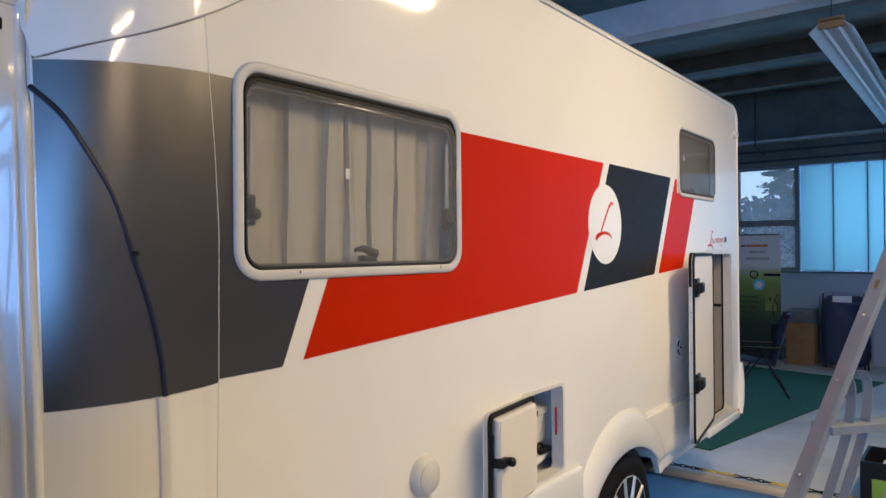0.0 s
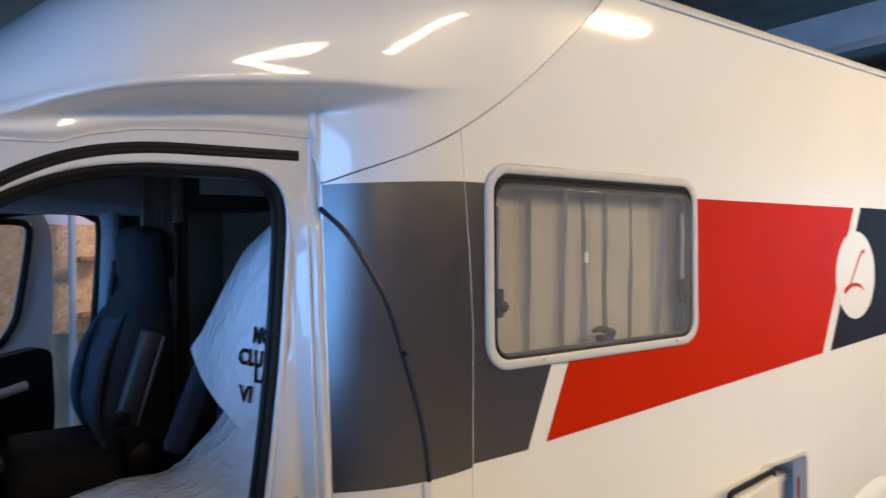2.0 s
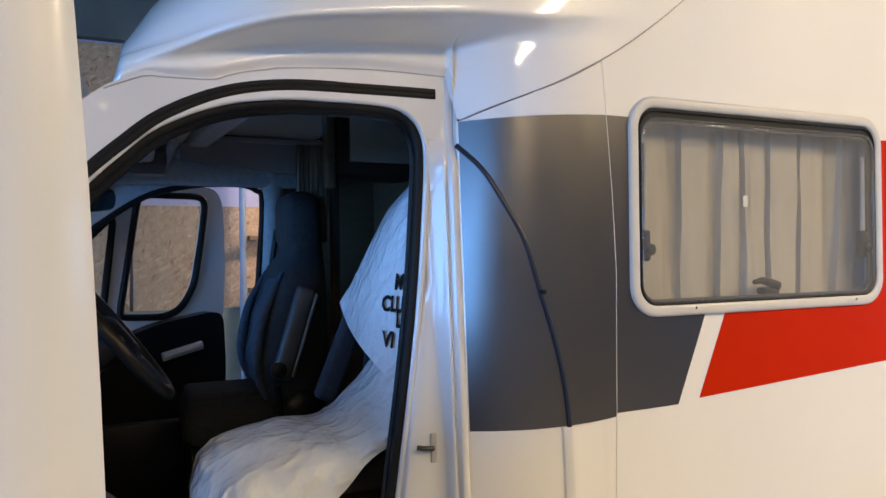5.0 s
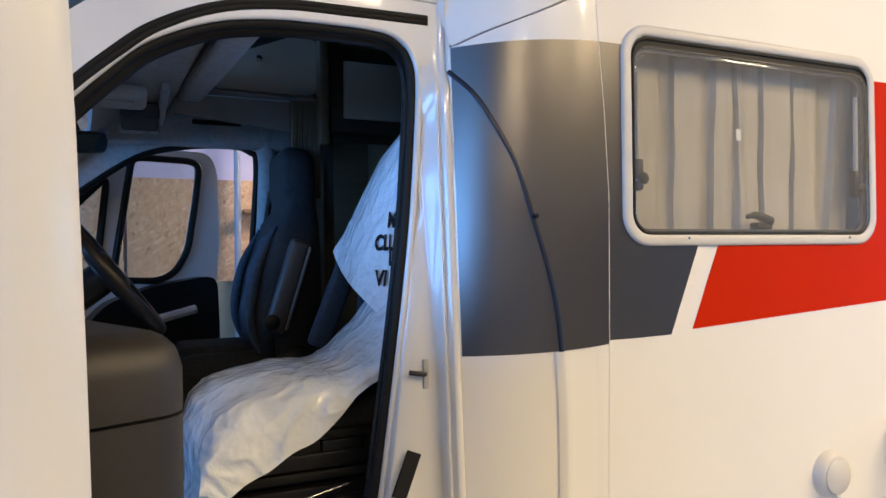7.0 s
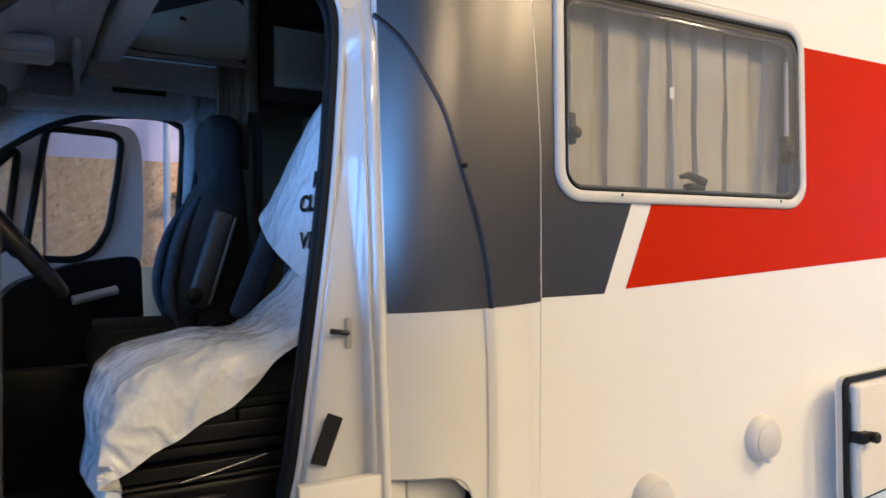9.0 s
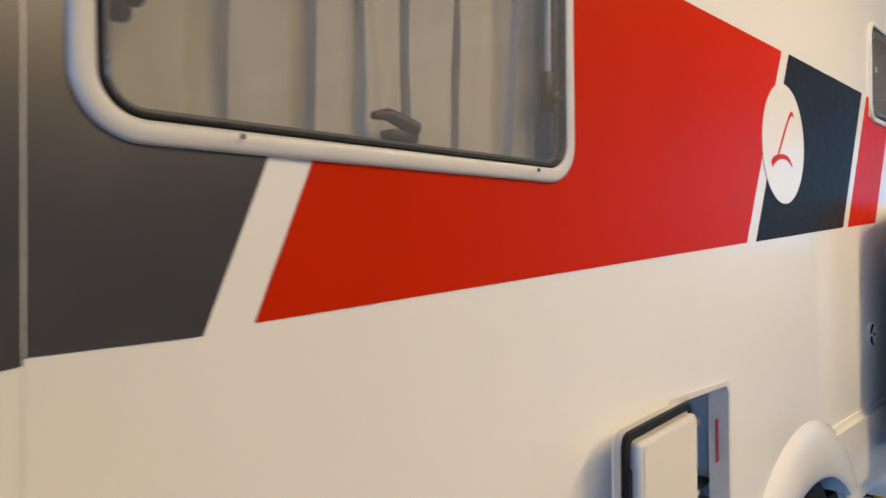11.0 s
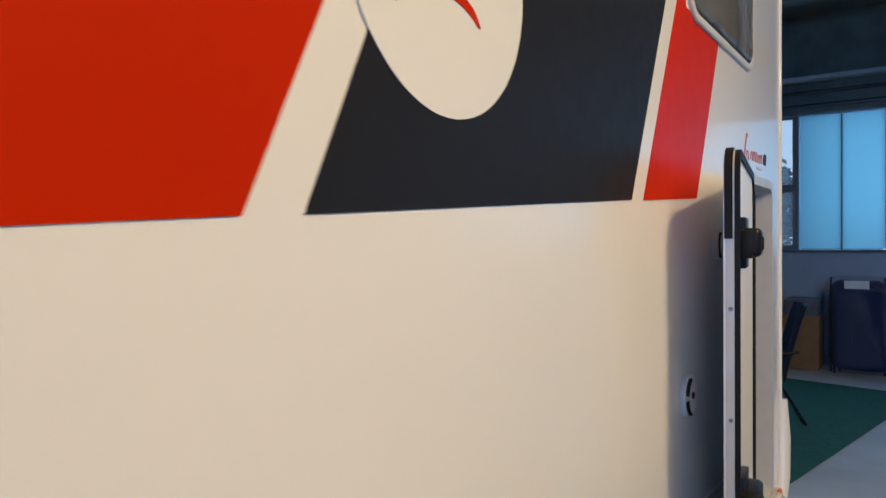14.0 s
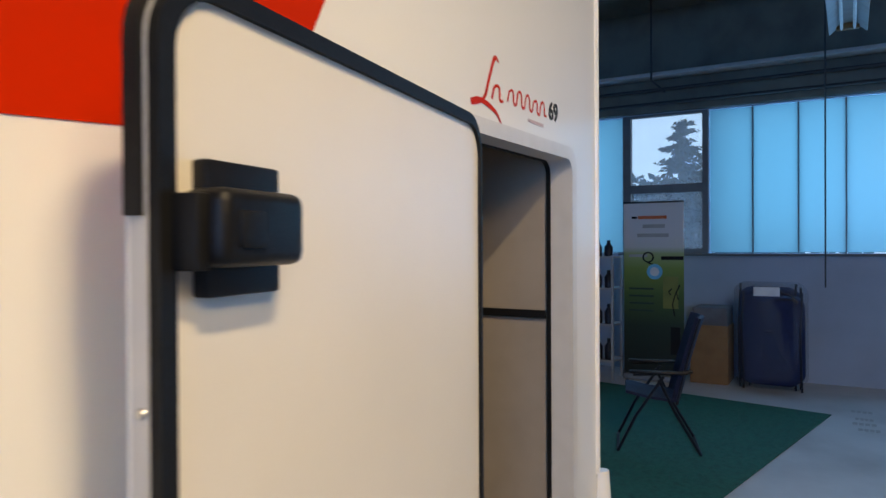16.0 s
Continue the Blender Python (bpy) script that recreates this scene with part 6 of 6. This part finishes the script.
def banner():
    t = thing("roll_up_banner", (10.4, 1.28, 0), "white and green printed roll-up banner against the wall", "banner")
    y0, y1 = 0.96, 1.61
    part("base", box((10.33, y0, 0), (10.47, y1, 0.07), 0.02), M_ALU, t)
    part("cloth", box((10.398, y0, 0.06), (10.402, y1, 1.96)), banner_cloth(), t, "printed cloth fading from white to dark green", None)
    part("rail", box((10.39, y0 - 0.004, 1.955), (10.41, y1 + 0.004, 1.975), 0.003), M_DARKMETAL, t)
    P = 10.394
    def pr(a, b, z0, z1, mt, dx=0.0):
        part("print", box((P - dx, a, z0), (10.398, b, z1)), mt, t, "", None)
    pr(1.14, 1.45, 1.78, 1.815, M_ORPRINT)
    pr(1.46, 1.52, 1.785, 1.81, M_DARK)
    pr(1.16, 1.4, 1.68, 1.72, M_GREYP)
    pr(1.12, 1.46, 1.58, 1.62, M_GREYP)
    pr(0.965, 1.2, 1.33, 1.37, M_DARK, 0.001)
    pr(1.35, 1.55, 1.36, 1.39, M_GREYP, 0.001)
    pr(1.02, 1.18, 0.8, 1.15, mat("olive_print", (0.2, 0.22, 0.05), 0.5), 0.001)
    pr(1.0, 1.1, 0.3, 0.6, M_DARK, 0.001)
    for z in (1.0, 0.92, 0.84, 0.76):
        pr(1.28, 1.55, z, z + 0.02, M_DGREEN, 0.001)
    b = lathe([(0.085, 0), (0.085, 0.003), (0, 0.003)], 24, pose(10.3935, 1.27, 1.2, 0, -90))
    part("print", b, M_CYAN, t, "light blue round print", None)
    b = lathe([(0.05, 0), (0.05, 0.002), (0, 0.002)], 20, pose(10.3905, 1.27, 1.2, 0, -90))
    part("print", b, M_PAPER, t, "", None)
    for k, (ya, za, zb) in enumerate(((1.06, 0.72, 0.98), (1.1, 0.95, 1.02), (1.02, 0.9, 1.06))):
        part("print", tube([(10.396, ya, za), (10.396, ya + 0.02, 0.5 * (za + zb)), (10.396, ya - 0.015, zb)], 0.008, 6), M_DARK, t)
    word("print", "Q", 0.17, pose(10.392, 1.34, 1.3, 90, 0, -90), M_DARK, t, "dark letter")


banner()


def pillow(ya, yb, za, zb, x, half):
    """A soft upright pad with rounded outline: rings from its front face round the rim to its back."""
    rings = []
    for a in range(-90, 91, 15):
        q = half * 1.3 * (1 - math.cos(radians(a)))
        rings.append([(x + half * math.sin(radians(a)), y, z) for y, z in rrect(ya + q, za + q, yb - q, zb - q, max(0.02, 0.13 - q), 5)])
    for end in (0, -1):
        cy, cz = (ya + yb) / 2, (za + zb) / 2
        inner = [[(p[0], cy + (p[1] - cy) * f, cz + (p[2] - cz) * f) for p in rings[end]] for f in (0.75, 0.5, 0.25, 0.02)]
        rings = inner[::-1] + rings if end == 0 else rings + inner
    return sheet([r + r[:1] for r in rings])


def bag():
    t = thing("wrapped_camping_set", (10.55, 0.12, 0), "navy folding furniture wrapped in clear film by the wall", "wrapped chair")
    rgb = random.Random(8)
    for k, (ya, yb, x, zt) in enumerate(((-0.2, 0.4, 10.42, 0.98), (-0.14, 0.44, 10.5, 1.06), (-0.18, 0.36, 10.58, 1.02))):
        b = pillow(ya, yb, 0.05, zt, x + 0.0375, 0.06)
        for v in b.verts:
            v.co += Vector((0.03, 0.02, 0.02)) * noise.noise(v.co * 6 + Vector((k, 0, 0)))
        part("padded_panel", b, M_BLUE, t, "folded navy padding", 180)
        for yy in (ya + 0.03, yb - 0.03):
            part("frame_tube", tube([(x - 0.012, yy, 0.01), (x - 0.012, yy + 0.02, 0.6), (x + 0.01, yy, zt + 0.03)], 0.011, 8), M_DARKMETAL, t)
    for k in range(3):
        yy, zz = rgb.uniform(-0.15, 0.35), rgb.uniform(0.15, 0.85)
        part("strap", tube(spline([(10.405, yy, zz), (10.395, yy + rgb.uniform(-0.12, 0.12), zz + 0.1), (10.405, yy + rgb.uniform(-0.2, 0.2), zz + rgb.uniform(0.1, 0.25))], 4), 0.009, 6), M_DARKMETAL, t)
    b = pillow(-0.22, 0.46, 0.0, 1.11, 10.535, 0.165)
    for v in b.verts:
        v.co += Vector((0.05, 0.05, 0.04)) * noise.noise(v.co * 7) + Vector((0.02, 0.012, 0)) * noise.noise(v.co * 22)
    g = part("film", b, sheet_film("clear_wrapping_film", 0.16, (0.2, 0.22, 0.26), 7, 1.0), t, "clear wrapping film", 180)
    g.visible_shadow = False
    part("label", box((10.37, 0.03, 0.97), (10.39, 0.27, 1.06)), M_PAPER, t, "white paper label", None)


bag()
t = thing("cardboard_box", (10.7, 0.7, 0), "tall brown cardboard box by the wall", "box")
part("carton", box((10.5, 0.535, 0.0), (10.95, 0.92, 0.62), 0.006), M_CARD, t)
part("carton_flap", box((10.52, 0.545, 0.6), (10.95, 0.9, 0.82), 0.02, 3), mat("grey_bundle", (0.13, 0.135, 0.15), 0.7), t, "grey bundle in the open box")
part("carton_flap", box((10.485, 0.535, 0.5), (10.499, 0.92, 0.63), 0.003, 1), M_CARD, t)
t = thing("shelf_rack", (10.3, 1.85, 0), "narrow rack filled with dark bottles and tools", "rack")
for y in (1.66, 2.2):
    for x in (10.15, 10.5):
        part("post", box((x, y, 0), (x + 0.025, y + 0.025, 1.38)), M_GREYP, t)
for z in (0.2, 0.6, 1.0, 1.35):
    part("shelf", box((10.15, 1.66, z), (10.525, 2.225, z + 0.02)), M_GREYP, t)
rg = random.Random(2)
for z in (0.22, 0.62, 1.02, 1.37):
    for k in range(4):
        y = 1.74 + 0.12 * k
        h = rg.uniform(0.13, 0.24)
        tagged(obj("bottle", lathe([(0.045, 0), (0.048, h * 0.6), (0.02, h * 0.8), (0.02, h), (0, h)], 14, pose(10.25, y, z)), M_DARKMETAL, None, "", 40), "dark bottle standing on the rack", "bottle", "bottles on the rack")
single("pull_rod", tube([(10.4, -0.375, 4.25), (10.4, -0.375, 1.07)], 0.008, 6), M_PIPE, "dark window rod hanging from the ceiling", "rod")
single("hanging_cable", tube([(10.6, 1.35, 4.25), (10.6, 1.35, 3.35), (10.6, 1.2, 3.2)], 0.012, 6), M_PIPE, "dark cable hanging from the roof", "cable")
single("wall_pole", tube([(-0.48, 3.38, 0), (-0.48, 3.38, 3.2)], 0.022, 10), M_ALU, "bright metal pole before the chipboard", "pole")
for z in (0.9, 1.25, 1.6, 1.95):
    single("shelf_bracket", box((-0.44, 3.36, z), (-0.3, 3.46, z + 0.03), 0.004), M_CARD, "small brown shelf bracket", "bracket", group="brackets on the pole")
# crate
t = thing("storage_crate", (4.65, -1.0, 0), "black crate with green label and red contents", "crate")
bm = bmesh.new()
for a, b in (((4.42, -1.25, 0), (4.44, -0.78, 0.31)), ((4.86, -1.25, 0), (4.88, -0.78, 0.31)), ((4.44, -1.25, 0), (4.86, -1.23, 0.31)), ((4.44, -0.8, 0), (4.86, -0.78, 0.31)), ((4.44, -1.23, 0), (4.86, -0.8, 0.015))):
    add_box(bm, a, b)
part("body", bm, M_PLA, t)
part("label", box((4.415, -1.15, 0.03), (4.419, -0.85, 0.2)), M_GREEN, t, "green label", None)
for k in range(5):
    part("packet", box((4.5 + 0.06 * k, -1.2 + 0.07 * (k % 3), 0.02), (4.56 + 0.06 * k, -0.95 + 0.05 * (k % 2), 0.27 + 0.02 * (k % 3)), 0.01), (M_REDR, M_WHITE, M_CYAN, M_ORPRINT, M_WHITE)[k], t)

# stepladder
t = thing("stepladder", (1.3, -0.9, 0), "aluminium stepladder beside the motorhome", "ladder")
A, S = Vector((1.05, -0.665, 0.0)), Vector((0.37, -0.235, 0.765)) / 0.765
Wd = Vector((0.62, -0.5, 0.0)).normalized() * 0.42


def stile(a, s, w, h, name):
    b = bmesh.new()
    d = Vector((0.55, 0.83, 0)) * 0.032
    n = Vector((0.83, -0.55, 0)) * 0.014
    v = []
    for z in (0, h):
        c = a + s * z
        v += [b.verts.new(c + p) for p in (-d - n, d - n, d + n, -d + n)]
    for f in ((0, 1, 2, 3), (7, 6, 5, 4), (0, 4, 5, 1), (1, 5, 6, 2), (2, 6, 7, 3), (3, 7, 4, 0)):
        b.faces.new([v[i] for i in f])
    bmesh.ops.bevel(b, geom=list(b.edges), offset=0.004, segments=2, affect="EDGES")
    part(name, b, M_ALU, t)


stile(A, S, 0, 2.0, "stile")
stile(A + Wd, S, 0, 2.0, "stile")
R = Vector((-0.25, 0.1, 1.0))
B0 = A + S * 2.0 - R * 2.0 + Vector((0.05, -0.03, 0))
stile(Vector((B0.x, B0.y, 0)), R, 0, 1.98, "rear_leg")
stile(Vector((B0.x, B0.y, 0)) + Wd, R, 0, 1.98, "rear_leg")
for h in (0.285, 0.572, 0.858, 1.145, 1.96):
    c = A + S * h
    b = bmesh.new()
    u = Vector((0.55, 0.83, 0)) * 0.045
    v = []
    for dz in (-0.015, 0.012):
        v += [b.verts.new(c + p + Vector((0, 0, dz))) for p in (-u, u, u + Wd, -u + Wd)]
    for f in ((0, 1, 2, 3), (7, 6, 5, 4), (0, 4, 5, 1), (1, 5, 6, 2), (2, 6, 7, 3), (3, 7, 4, 0)):
        b.faces.new([v[i] for i in f])
    part("tread", b, M_ALU, t)
def strap(pts, wide):
    rows = [[Vector(p) - Vector((0.55, 0.83, 0)) * wide, Vector(p) + Vector((0.55, 0.83, 0)) * wide] for p in spline(pts, 6)]
    return sheet(rows, 0.004)


for o in (Vector((0, 0, 0)), Wd * 0.16):
    part("brace", strap([tuple(A + S * 1.33 + o), tuple(A + S * 1.27 + o + Wd * 0.14), tuple(A + S * 1.12 + o + Wd * 0.27), tuple(A + S * 0.9 + o + Wd * 0.33)], 0.018), M_ALU, t, "curved aluminium brace")
for h in (1.0, 1.3, 1.52):
    part("rivet", lathe([(0.006, 0), (0.005, 0.003), (0, 0.004)], 12, Matrix.Translation(A + S * h - Vector((0.83, -0.55, 0)) * 0.0145) @ pose(0, 0, 0, 0, -90, -33)), M_STEEL, t, "steel rivet")
part("paint_stain", box((-0.0006, -0.009, -0.028), (0.0006, 0.007, 0.02), 0, 1, Matrix.Translation(A + S * 1.62 - Vector((0.83, -0.55, 0)) * 0.0146) @ pose(0, 0, 0, 0, 25, -33)), M_CARD, t, "brown stain on the stile", None)
